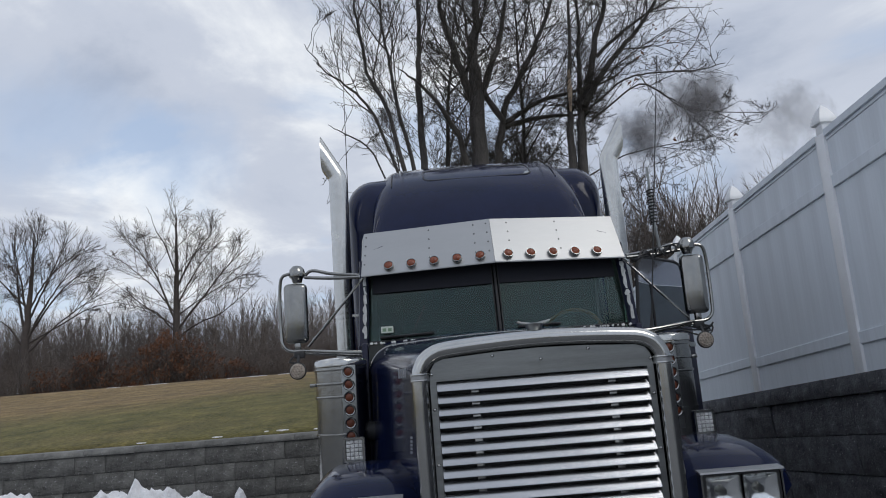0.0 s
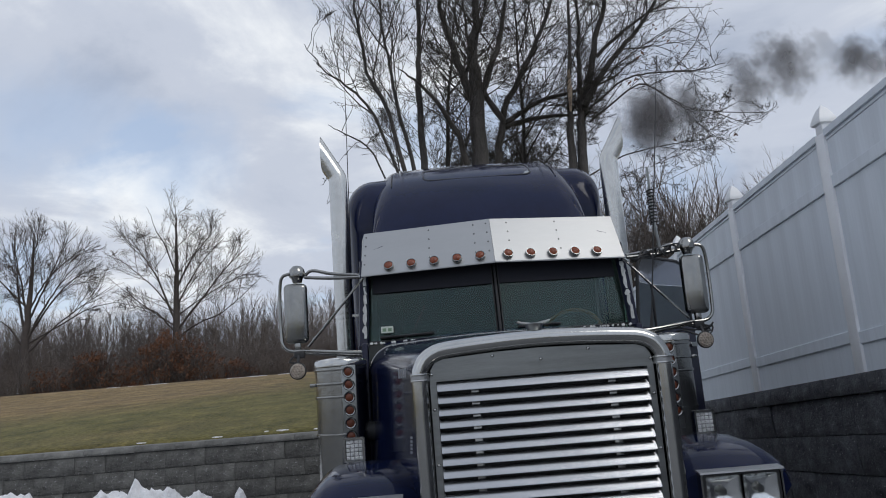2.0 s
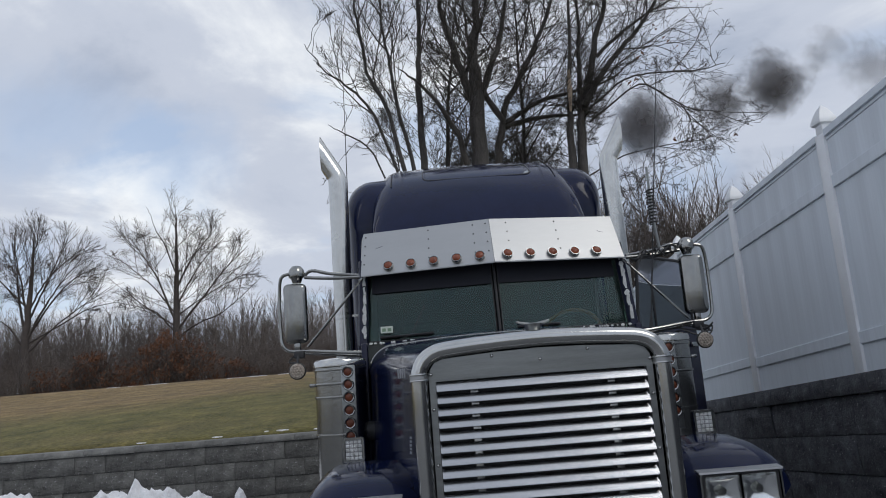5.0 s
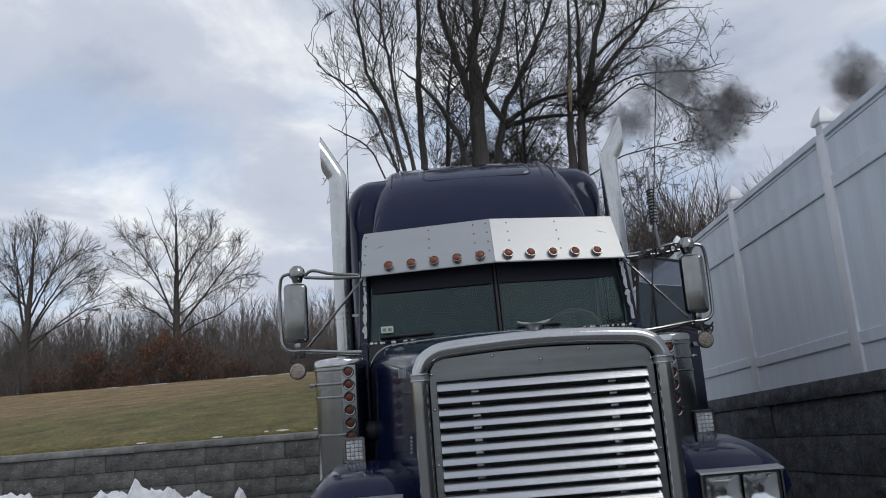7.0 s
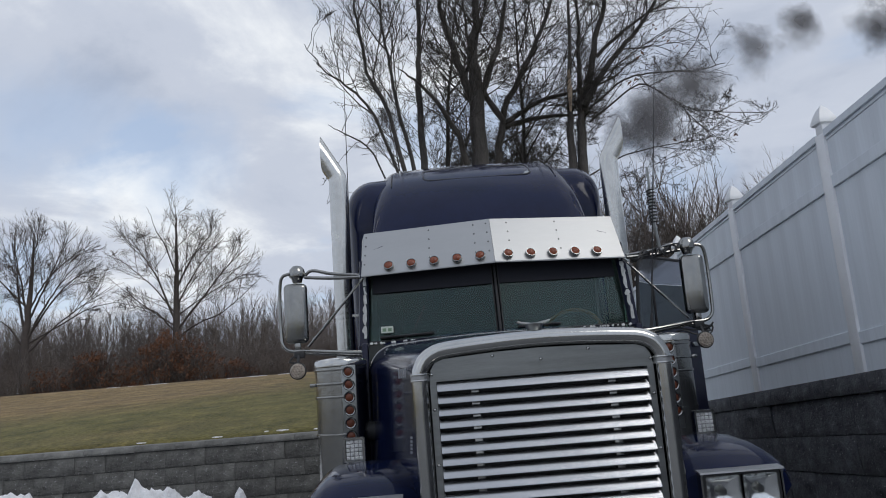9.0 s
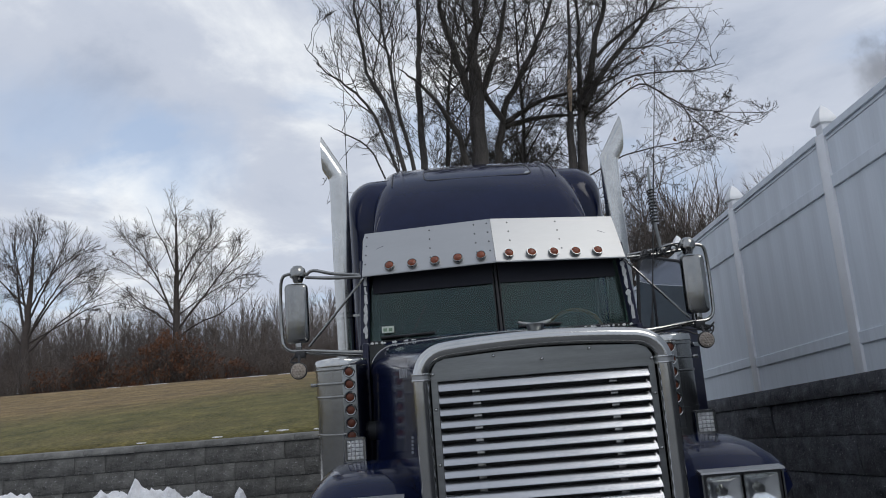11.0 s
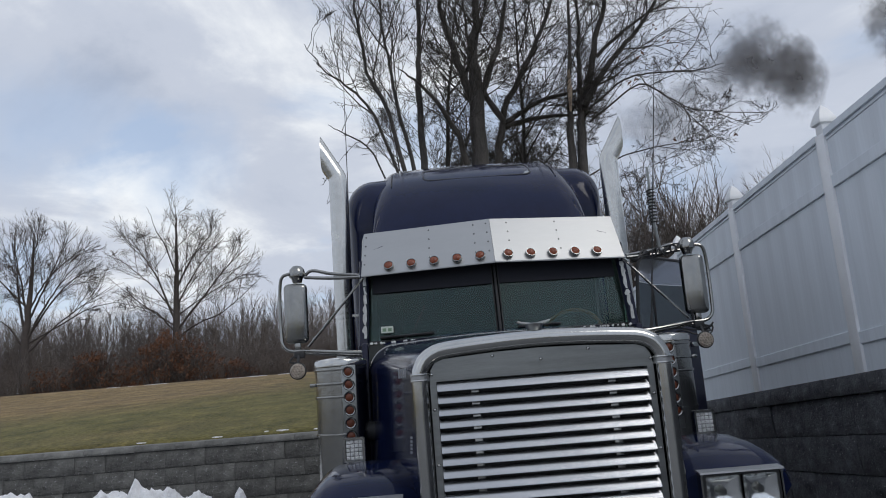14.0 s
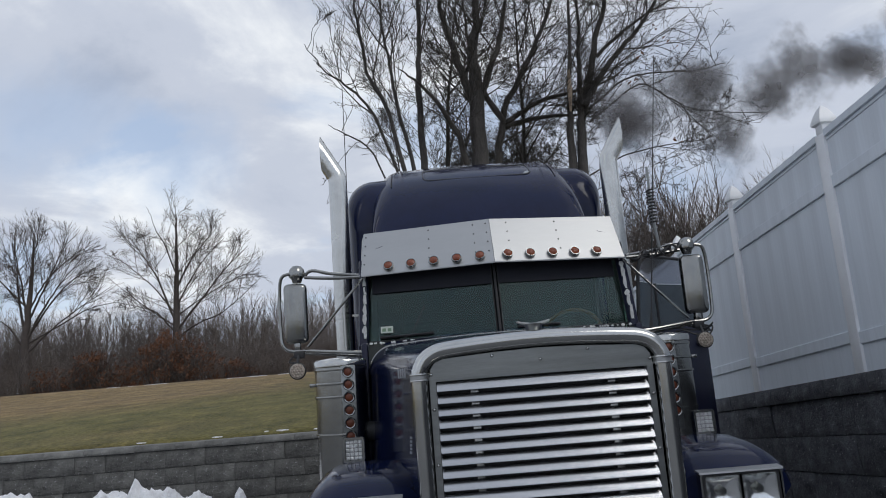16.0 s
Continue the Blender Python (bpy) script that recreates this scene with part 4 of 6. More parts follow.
def build_running_gear():
    part("bumper", box(bmesh.new(), -1.19, 1.19, -0.28, -0.10, 0.32, 0.78, 0.05, 3), CHROME, truck, "polished front bumper")
    for s in (-1, 1):
        part("frame_rail", box(bmesh.new(), s * 0.43 - 0.04, s * 0.43 + 0.04, -0.1, 7.6, 0.62, 0.88, 0.01), BLACK, truck)
        part("fuel_tank", lathe(bmesh.new(), [(0.28, 2.95), (0.30, 3.0), (0.30, 4.3), (0.28, 4.35)], (s * 0.92, 0, 0.62), "y", 24), CHROME, truck)
        part("cab_step", box(bmesh.new(), min(s * 0.70, s * 1.15), max(s * 0.70, s * 1.15), 1.95, 2.7, 0.42, 0.47, 0.01), WORN_CHROME, truck)
        for y, w0 in ((0.62, 1.0), (5.6, 0.95), (6.95, 0.95)):
            for dx in ((0,) if y < 1 else (-0.16, 0.17)):
                cx = s * (w0 + dx)
                wh = part("wheel", lathe(bmesh.new(), [(0.30, -0.13), (0.46, -0.14), (0.51, -0.10), (0.515, 0), (0.51, 0.10), (0.46, 0.14), (0.30, 0.13)], (cx, y, 0.515), "x", 32), RUBBER, truck)
                part("rim", lathe(bmesh.new(), [(0.29, -0.10), (0.30, -0.125), (0.30, 0.125), (0.29, 0.10), (0.10, 0.05), (0.09, 0.10), (0.0, 0.11)] if s > 0 else [(0.0, -0.11), (0.09, -0.10), (0.10, -0.05), (0.29, -0.10), (0.30, -0.125), (0.30, 0.125), (0.29, 0.10)], (cx, y, 0.515), "x", 32), CHROME, wh)
    part("axle", tube(bmesh.new(), [(-0.9, 0.62, 0.5), (0.9, 0.62, 0.5)], 0.06), BLACK, truck)
    part("fifth_wheel", box(bmesh.new(), -0.45, 0.45, 5.7, 6.7, 0.88, 1.02, 0.03), BLACK, truck)
    part("engine", box(bmesh.new(), -0.35, 0.35, 0.35, 1.55, 0.75, 1.6, 0.05), BLACK, truck)
    part("radiator", box(bmesh.new(), -0.45, 0.45, 0.12, 0.22, 0.7, 1.72, 0.01), BLACK, truck)


def build_antennas():
    out = []
    for x, y, z, h, sway in ((-1.135, 2.97, 2.40, 2.5, 0), (1.05, 1.76, 1.94, 2.0, 1)):
        a = part("antenna", tube(bmesh.new(), [(0, 0, 0), (0, 0, h * 0.45), (0, 0, h)], [0.0055, 0.004, 0.0028], 6), BLACK, truck, "thin black whip antenna")
        part("base", lathe(bmesh.new(), [(0.012, -0.1), (0.014, 0.0), (0.008, 0.08), (0.004, 0.1)], (0, 0, 0), sides=10), BLACK, a)
        a.location = (x, y, z)
        out.append(a)
    rod = part("coil_antenna", tube(bmesh.new(), [(1.199, 1.82, 2.47), (1.182, 1.82, 2.66), (1.179, 1.82, 2.90), (1.181, 1.82, 3.09)], [0.012, 0.012, 0.011, 0.009], 8), GREY_STEEL, truck, "grey loaded whip antenna with a wound coil")
    helix = [(1.183 + 0.028 * math.cos(k * 0.55), 1.82 + 0.028 * math.sin(k * 0.55), 2.66 + 0.27 * k / 130) for k in range(130)]
    part("coil", tube(bmesh.new(), helix, 0.0055, 5), BLACK, rod)
    part("clamp", box(bmesh.new(), 1.165, 1.225, 1.79, 1.84, 2.445, 2.485, 0.006), WORN_CHROME, rod)
    # loose cable slung round the mirror arms
    rng = random.Random(31)
    for k in range(4):
        pts = [(0.98 + 0.34 * i / 9, 1.80 + 0.03 * math.sin(1.7 * i + k), 2.445 + 0.045 * i / 9 + rng.uniform(-0.05, 0.022)) for i in range(10)]
        part("cable", tube(bmesh.new(), smooth_path(pts, 3), 0.006, 5), BLACK, truck)
    for k in range(3):
        pts = [(1.35 + 0.13 * math.sin(0.8 * i + 2 * k), 1.77 + 0.02 * math.cos(i), 1.925 - 0.02 * k + rng.uniform(-0.04, 0.03)) for i in range(8)]
        part("cable", tube(bmesh.new(), smooth_path(pts, 3), 0.006, 5), BLACK, truck)
    return out


build_grille()
build_hood()
mirrored(build_fender)
mirrored(build_air_cleaner)
build_cab()
build_visor()
build_sleeper()
mirrored(build_stack)
mirrored(build_mirror)
door = build_door()
build_running_gear()
antennas = build_antennas()


# ---- white vinyl fence on the right bank ----
def build_fence():
    x = WALL_X + 0.12
    fence = tagged(empty("fence", pose(x, 0, 0)), "white vinyl privacy fence on top of the dark wall", "fence")
    pitch, first = 1.83, 2.33 - 1.83 * 3
    H = 1.915
    for k in range(9):
        y0 = first + pitch * k
        z0 = bank_top(y0)
        post = empty("post", pose(0, y0, z0), fence)
        part("shaft", box(bmesh.new(), -0.062, 0.062, -0.062, 0.062, -0.25, H, 0.006), POST_VINYL, post)
        part("neck", box(bmesh.new(), -0.052, 0.052, -0.052, 0.052, H, H + 0.105, 0.012), POST_VINYL, post)
        bm = bmesh.new()
        ring_loft(bm, [[Vector((sx * w, sy * w, z)) for sx, sy in ((-1, -1), (1, -1), (1, 1), (-1, 1))] for w, z in ((0.050, H + 0.075), (0.072, H + 0.09), (0.072, H + 0.110), (0.066, H + 0.13), (0.052, H + 0.17), (0.030, H + 0.215), (0.003, H + 0.250))])
        part("cap", bm, POST_VINYL, post, smooth=50)
        # panel to the next post, racked along the slope
        ln = pitch - 0.124
        dz = bank_top(y0 + pitch) - z0
        if k == 8:
            break
        pan = empty("panel", pose(-0.028, y0 + 0.062, z0 - 0.062 * 0.101), fence)

        def bar(name, za, zb, t, mat=VINYL):
            bm = bmesh.new()
            ring_loft(bm, [[Vector((-t, y, za + dz * y / pitch)), Vector((-t, y, zb + dz * y / pitch)), Vector((t, y, zb + dz * y / pitch)), Vector((t, y, za + dz * y / pitch))] for y in (0.001, ln - 0.001)])
            bmesh.ops.bevel(bm, geom=[e for e in bm.edges], offset=0.004, segments=1, affect="EDGES")
            part(name, bm, mat, pan)
        lean = 0.014 * (y0 - 3.0)
        bar("top_rail", H - 0.075, H - 0.055, 0.018)
        bar("cap_rail", H - 0.04, H + 0.02, 0.031)
        bar("middle_rail", 1.45, 1.55, 0.028)
        bar("bottom_rail", 0.25 + lean, 0.345 + lean, 0.028)
        n = 6
        bm = bmesh.new()
        w = ln / n
        ring_loft(bm, [[Vector((-0.010, y, -0.03 + dz * y / pitch)), Vector((-0.010, y, H - 0.03 + dz * y / pitch)), Vector((0.010, y, H - 0.03 + dz * y / pitch)), Vector((0.010, y, -0.03 + dz * y / pitch))] for y in (0.0005, w - 0.0005)])
        me = mesh_of(bm, VINYL, "board", 30)
        for i in range(n):
            b = new("board", me)
            b.parent, b.location = pan, (0, w * i, dz * w * i / pitch)


build_fence()


# ---- trees ----
class Wood:
    """Gathers tapered branches into one mesh."""

    def __init__(self):
        self.v, self.f = [], []

    def limb(self, pts, r0, r1):
        n = len(pts)
        sides = 10 if r0 > 0.15 else 6 if r0 > 0.04 else 4 if r0 > 0.02 else 3
        base = len(self.v)
        u = None
        for i, p in enumerate(pts):
            d = pts[min(i + 1, n - 1)] - pts[max(i - 1, 0)]
            if d.length < 1e-6:
                d = Vector((0, 0, 1))
            d.normalize()
            u = d.orthogonal().normalized() if u is None else (u - d * u.dot(d)).normalized()
            w = d.cross(u)
            r = r0 + (r1 - r0) * i / (n - 1)
            for k in range(sides):
                a = 2 * math.pi * k / sides
                q = p + (u * math.cos(a) + w * math.sin(a)) * r
                self.v.append((q.x, q.y, q.z))
        for i in range(n - 1):
            for k in range(sides):
                a, b = base + i * sides + k, base + i * sides + (k + 1) % sides
                self.f.append((a, b, b + sides, a + sides))

    def chain(self, pts, radii):
        """A branch with a radius at every point."""
        for i in range(0, len(pts) - 1, 3):
            j = min(i + 3, len(pts) - 1)
            self.limb(pts[i:j + 1], radii[i], radii[j])

    def mesh(self, name, mat):
        me = bpy.data.meshes.new(name)
        me.from_pydata(self.v, [], self.f)
        me.polygons.foreach_set("use_smooth", [True] * len(self.f))
        me.materials.append(mat)
        return me


def rand_dir(rng, d, angle):
    a = rng.uniform(0, 2 * math.pi)
    u = d.orthogonal().normalized()
    w = d.cross(u)
    return (d * math.cos(angle) + (u * math.cos(a) + w * math.sin(a)) * math.sin(angle)).normalized()


def twig_tree(wood, rng, p, d, length, r, level, lift=0.06, wobble=0.16, counts=(7, 7, 6, 4), spread=0.75, shrink=0.55, rmin=0.004, start=0.2, inside=None):
    """A limb with its side branches, down to twigs; it stops where it would leave the crown."""
    n = 1 if level >= len(counts) else max(3, min(8, int(length / 0.4)))
    pts, dirs = [p.copy()], []
    d = d.copy()
    for i in range(n):
        d = (d + Vector((rng.gauss(0, wobble), rng.gauss(0, wobble), rng.gauss(0, wobble) + lift))).normalized()
        q = pts[-1] + d * length / n
        if inside and not inside(q):
            if i == 0:
                q = pts[-1] + d * min(length, 0.35 + length * 0.12) / n
            else:
                break
        dirs.append(d.copy())
        pts.append(q)
    kept = len(dirs) / n
    length, n = length * kept, len(dirs)
    wood.limb(pts, r, max(rmin * 0.5, r * 0.25))
    if level >= len(counts):
        return
    c = max(1, round(counts[level] * kept))
    for k in range(c):
        t = start + (1 - start) * (k + rng.random()) / c
        i = min(n - 1, int(t * n))
        q = pts[i].lerp(pts[i + 1], t * n - i)
        ln = length * shrink * (1.15 - 0.6 * t) * rng.uniform(0.7, 1.2)
        twig_tree(wood, rng, q, rand_dir(rng, dirs[i], spread * rng.uniform(0.6, 1.2)), ln, max(rmin, min(r * 0.6, 0.0115 * ln)), level + 1, lift, wobble * 1.1, counts, spread, shrink, rmin, 0.1, inside)


def build_tree(label, base, stems, seed, counts, group="", mat=None, lift=0.05, spread=0.75, shrink=0.5, rmin=0.0065, side_len=0.42, depth=0.5, per_m=1.6, from_h=0.45, longest=3.0, wob=0.085, taper=0.16):
    """stems: list of (radius, [(dx, dz), ...]) leading limbs, beginning on the trunk."""
    rng = random.Random(seed)
    tree = tagged(empty("tree", pose(*base)), label, "tree", group)
    trunk, crown = Wood(), Wood()
    for s, (r, ln) in enumerate(stems):
        dy0 = 0.0 if s == 0 else rng.uniform(-depth, depth)
        pts = smooth_path([(x, dy0 * i / max(1, len(ln) - 1) * 3, z) for i, (x, z) in enumerate(ln)], 5)
        pts = [p + Vector((rng.gauss(0, 0.02), rng.gauss(0, 0.02), 0)) for p in pts]
        trunk.limb(pts, r, max(0.012, r * taper))
        total = sum((b - a).length for a, b in zip(pts, pts[1:]))
        cnt = max(3, int(total * per_m * (1.4 if r < 0.05 else 1)))
        for k in range(cnt):
            t = (from_h if s == 0 else 0.12) + (1 - (from_h if s == 0 else 0.12)) * (k + rng.random()) / cnt
            i = min(len(pts) - 2, int(t * (len(pts) - 1)))
            q = pts[i].lerp(pts[i + 1], t * (len(pts) - 1) - i)
            d = (pts[i + 1] - pts[i]).normalized()
            ln2 = min(longest, total * side_len * (1.1 - 0.75 * t)) * rng.uniform(0.55, 1.2)
            twig_tree(crown, rng, q, rand_dir(rng, d, spread * rng.uniform(0.7, 1.25)), ln2, max(rmin * 1.4, min(r * 0.5, 0.0115 * ln2)), 0, lift, wob, counts, spread, shrink, rmin)
    t_ob = new("trunk", trunk.mesh("trunk", mat or BARK))
    c_ob = new("crown", crown.mesh("crown", mat or BARK))
    t_ob.parent = c_ob.parent = tree
    return tree, crown


def crown_tree(label, base, stems, lobes, seed, counts, group="", mat=None, rmin=0.006, lift=0.08, depth=1.5, per_m=3.0, spread=0.6, longest=1.2, limbs=3, wob=0.07, shrink=0.62):
    """A tree that fills the lobes of its crown: limbs reach from its stems into every lobe, and twigs stand along them.
    stems: (radius, [(dx, dz), ...]); lobes: (dx, dz, half width, half height), about the base."""
    rng = random.Random(seed)
    tree = tagged(empty("tree", pose(*base)), label, "tree", group)
    trunk, crown = Wood(), Wood()

    def inside(p):
        return any(((p.x - x) / a) ** 2 + ((p.z - z) / b) ** 2 < 1 + 0.25 * noise.noise(p * 0.9) for x, z, a, b in lobes)

    bones, leaders = [], []
    for k, (r, ln) in enumerate(stems):
        dy = 0.0 if k == 0 else rng.uniform(-depth, depth) * 0.7
        pts = smooth_path([(x, dy * i / max(1, len(ln) - 1), z) for i, (x, z) in enumerate(ln)], 5)
        pts = [p + Vector((rng.gauss(0, 0.02), rng.gauss(0, 0.02), 0)) for p in pts]
        trunk.limb(pts, r, max(rmin * 1.6, r * 0.14))
        leaders.append((pts, r))
        bones += [(p, r * (1 - 0.86 * i / len(pts))) for i, p in enumerate(pts) if i > len(pts) // 3]
    for x, z, a, b in lobes:
        for _ in range(limbs + int(a * b > 1.5) * 2):
            ang, far = rng.uniform(0, 2 * math.pi), rng.uniform(0.45, 0.95)
            goal = Vector((x + a * far * math.cos(ang), rng.uniform(-1, 1) * min(depth, a), z + b * (0.15 + 0.8 * far * math.sin(ang))))
            low = [q for q in bones if q[0].z < goal.z - 0.35 * abs(q[0].x - goal.x) - 0.1 * b] or bones
            start, r = min(low, key=lambda q: (q[0] - goal).length + rng.uniform(0, 0.3) * b)
            ln = (goal - start).length
            mid = start.lerp(goal, 0.5) + Vector((rng.gauss(0, 0.05), rng.gauss(0, 0.05), 0.08 if lift > 0.05 else -0.02)) * ln
            pts = smooth_path([start, start.lerp(mid, 0.5) + Vector((rng.gauss(0, 0.03), 0, rng.gauss(0, 0.03))) * ln, mid, goal], 3)
            r = max(rmin * 1.8, min(r * 0.7, 0.017 * ln))
            crown.limb(pts, r, rmin)
            leaders.append((pts, r))
            bones += [(p, r * (1 - 0.8 * i / len(pts))) for i, p in enumerate(pts) if i > 1]
    for pts, r in leaders:
        total = sum((b - a).length for a, b in zip(pts, pts[1:]))
        for k in range(int(total * per_m)):
            t = (k + rng.random()) / (total * per_m) * (len(pts) - 1)
            i = min(len(pts) - 2, int(t))
            q = pts[i].lerp(pts[i + 1], t - i)
            if not inside(q):
                continue
            ln = min(longest, 0.25 * longest + total * 0.35) * rng.uniform(0.5, 1.15)
            twig_tree(crown, rng, q, rand_dir(rng, (pts[i + 1] - pts[i]).normalized(), spread * rng.uniform(0.6, 1.25)), ln, max(rmin * 1.2, min(r * 0.5, 0.010 * ln)), 0, lift, wob, counts, spread, shrink, rmin, 0.15, inside)
    new("trunk", trunk.mesh("trunk", mat or BARK)).parent = tree
    new("crown", crown.mesh("crown", mat or BARK)).parent = tree
    return tree


def place_leaves(parent, anchors, rng, size, label):
    v, f = [], []
    for p in anchors:
        for _ in range(rng.randint(2, 6)):
            c = Vector(p) + Vector((rng.gauss(0, size), rng.gauss(0, size), rng.gauss(0, size) - size))
            d = Vector((rng.gauss(0, 1), rng.gauss(0, 1), rng.gauss(0, 1))).normalized()
            u = d.orthogonal().normalized()
            w = d.cross(u)
            b = len(v)
            v += [tuple(c - u * size), tuple(c + w * size * 0.4 + d * size * 0.2), tuple(c + u * size), tuple(c - w * size * 0.4 + d * size * 0.15)]
            f += [(b, b + 1, b + 2), (b, b + 2, b + 3)]
    me = bpy.data.meshes.new("leaves")
    me.from_pydata(v, [], f)
    me.materials.append(DEAD_LEAF)
    ob = new("leaves", me)
    ob.parent = parent
    ob["label"] = label
    return ob


def build_near_trees():
    big = "bare winter tree with dark grey bark behind the truck"
    g = "bare trees behind the truck"
    cn = (6, 5, 3)
    z0 = ground_z(1, 15)
    crown_tree("large " + big, (1.0, 15, z0), [
        (0.31, [(0, -0.3), (0.0, 4), (0.2, 8.4), (0.22, 9.7), (0.4, 11.4), (0.6, 15)]),
        (0.12, [(0.18, 8.1), (0.7, 9.5), (1.1, 10.6), (1.4, 12.0), (1.9, 14)]),
        (0.12, [(0.1, 8.4), (-0.3, 9.7), (-0.6, 10.8), (-0.7, 11.5), (-1.1, 13.5)]),
        (0.10, [(-0.1, 6.3), (-0.5, 7.6), (-1.2, 8.6), (-1.8, 9.0)])], [(0.4, 10.0, 1.7, 2.4), (-0.5, 8.1, 0.9, 1.3), (0.4, 7.4, 0.9, 0.8), (0.7, 12.7, 2.2, 1.4)],
        11, (6, 5, 2), g, rmin=0.0060, lift=0.04, spread=0.8, per_m=3.1, longest=2.8, limbs=3)
    t = crown_tree("twin-stemmed " + big, (3.75, 15.3, z0), [
        (0.15, [(-0.12, -0.3), (-0.12, 3), (-0.08, 7), (0.05, 8.5), (0.22, 10.4), (0.4, 13.5)]),
        (0.19, [(0.15, -0.3), (0.17, 4), (0.22, 7), (0.6, 8.7), (1.05, 10.3), (1.6, 12.0), (2.0, 14)]),
        (0.13, [(0.16, 6.0), (0.24, 7.4), (0.36, 8.8), (0.5, 10.5), (0.55, 13)]),
        (0.10, [(0.4, 8.2), (1.25, 9.4), (2.05, 10.2), (2.7, 11.1), (3.4, 12.4)]),
        (0.06, [(0.9, 9.6), (2.0, 10.5), (3.0, 11.1), (4.0, 11.5)]),
        (0.035, [(0.55, 8.1), (1.5, 8.75), (2.3, 8.8), (3.4, 8.7), (4.0, 8.75)]),
        (0.035, [(0.5, 7.7), (1.9, 8.6), (2.7, 8.0), (3.2, 7.6), (4.9, 7.3)]),
        (0.03, [(0.3, 6.2), (1.3, 6.7), (2.4, 6.9), (3.6, 7.0)])], [(2.2, 10.2, 1.5, 1.5), (3.4, 10.4, 1.3, 1.1), (2.6, 8.6, 1.0, 0.9), (3.7, 7.7, 1.2, 0.9), (2.7, 6.8, 1.3, 0.6), (4.9, 7.6, 0.6, 0.5), (1.9, 5.6, 0.9, 0.8), (2.1, 12.4, 2.6, 1.4), (3.9, 6.7, 0.5, 0.4), (0.9, 10.2, 1.0, 1.6), (0.6, 8.2, 0.8, 1.0)],
        23, (5, 4, 2), g, rmin=0.0062, lift=0.02, spread=0.8, per_m=2.3, longest=2.4, limbs=3)
    place_leaves(t, [(2.2, 0.2, 9.75), (3.1, 0, 9.9), (2.9, 0.2, 7.2), (4.35, 0, 7.0), (1.75, 0, 8.9), (2.6, -0.2, 10.3)], random.Random(4), 0.09, "brown leaves still hanging on")
    bm = tube(bmesh.new(), [(-0.02, -0.155, 8.0), (0.02, -0.16, 8.6), (0.05, -0.15, 9.2)], [0.03, 0.07, 0.03], 8)
    part("bark_wound", bm, PALE_BARK, t, "pale torn bark")
    crown_tree("many-limbed " + big, (-0.45, 14.6, z0), [
        (0.13, [(0, -0.3), (0.03, 4), (0.1, 8.2), (0.2, 10.1), (0.3, 12.1), (0.4, 14)]),
        (0.075, [(-0.2, 0), (-0.25, 5), (-0.7, 8.0), (-1.2, 9.1), (-1.4, 10.9), (-1.6, 12.0), (-1.7, 13.6)]),
        (0.07, [(-0.1, 0), (-0.1, 5.5), (-0.5, 8.4), (-0.7, 10.0), (-0.8, 11.6), (-0.8, 13.4)]),
        (0.045, [(-0.3, 5.5), (-1.1, 8.0), (-1.8, 8.8), (-2.3, 9.2), (-2.7, 9.8)]),
        (0.04, [(-0.3, 4.5), (-1.2, 7.0), (-1.9, 7.6), (-2.3, 7.9)])], [(-1.3, 10.4, 1.3, 1.8), (-1.8, 9.0, 0.7, 1.0), (-0.6, 8.9, 1.0, 2.4), (-1.2, 7.4, 0.8, 0.7), (-2.3, 6.1, 0.4, 0.7), (-0.4, 12.5, 2.2, 1.5), (0.1, 10.3, 0.8, 1.6)],
        37, (6, 5, 2), g, rmin=0.0055, lift=0.09, spread=0.58, per_m=1.35, longest=2.4, limbs=6)
    crown_tree("leaning " + big, (1.9, 15.8, z0), [
        (0.16, [(-0.35, -0.3), (-0.32, 4), (-0.22, 6.6), (0.15, 8.4), (0.95, 9.9), (1.65, 11.3), (2.3, 13)]),
        (0.10, [(0.10, 8.0), (-0.3, 8.8), (-0.6, 9.6), (-0.75, 11.2), (-0.8, 13)]),
        (0.08, [(0.05, 8.0), (1.1, 8.6), (2.2, 8.9), (3.2, 9.2), (4.2, 9.9)]),
        (0.09, [(0.0, 7.9), (1.0, 8.2), (2.1, 8.35), (3.0, 8.3)])], [(1.2, 10.1, 1.4, 2.1), (1.1, 7.9, 0.9, 1.0), (2.0, 8.9, 1.0, 1.9), (1.7, 13.1, 2.0, 1.5)],
        51, (6, 5, 2), g, rmin=0.0060, lift=0.04, spread=0.8, per_m=3.1, longest=2.8, limbs=3)
    crown_tree("low slender " + big, (-0.7, 15.4, z0), [(0.06, [(0, -0.3), (0, 4), (-0.2, 6.2), (-0.5, 8)]), (0.05, [(0.1, 3), (0.3, 6), (0.5, 8.2)])],
               [(-1.0, 7.6, 0.9, 0.9), (0.0, 7.6, 0.9, 1.0), (-1.6, 6.5, 0.5, 0.7), (0.9, 7.4, 0.8, 0.9)], 91, (6, 5, 2), g, rmin=0.0052, lift=0.06, spread=0.65, per_m=2.4, longest=1.6, limbs=3)
    build_tree("slender " + big, (2.6, 17, z0 + 0.1), [(0.10, [(0, -0.3), (0.05, 5), (0.1, 9), (0.2, 13)])], 67, (5, 4, 3), g, per_m=1.5)
    build_tree("slender " + big, (0.2, 17.5, z0 + 0.1), [(0.12, [(0, -0.3), (0.1, 5), (0.3, 9), (0.9, 13)]), (0.08, [(0.1, 5), (0.8, 8), (1.6, 9.6)])], 71, (5, 4, 3), g, per_m=1.5)
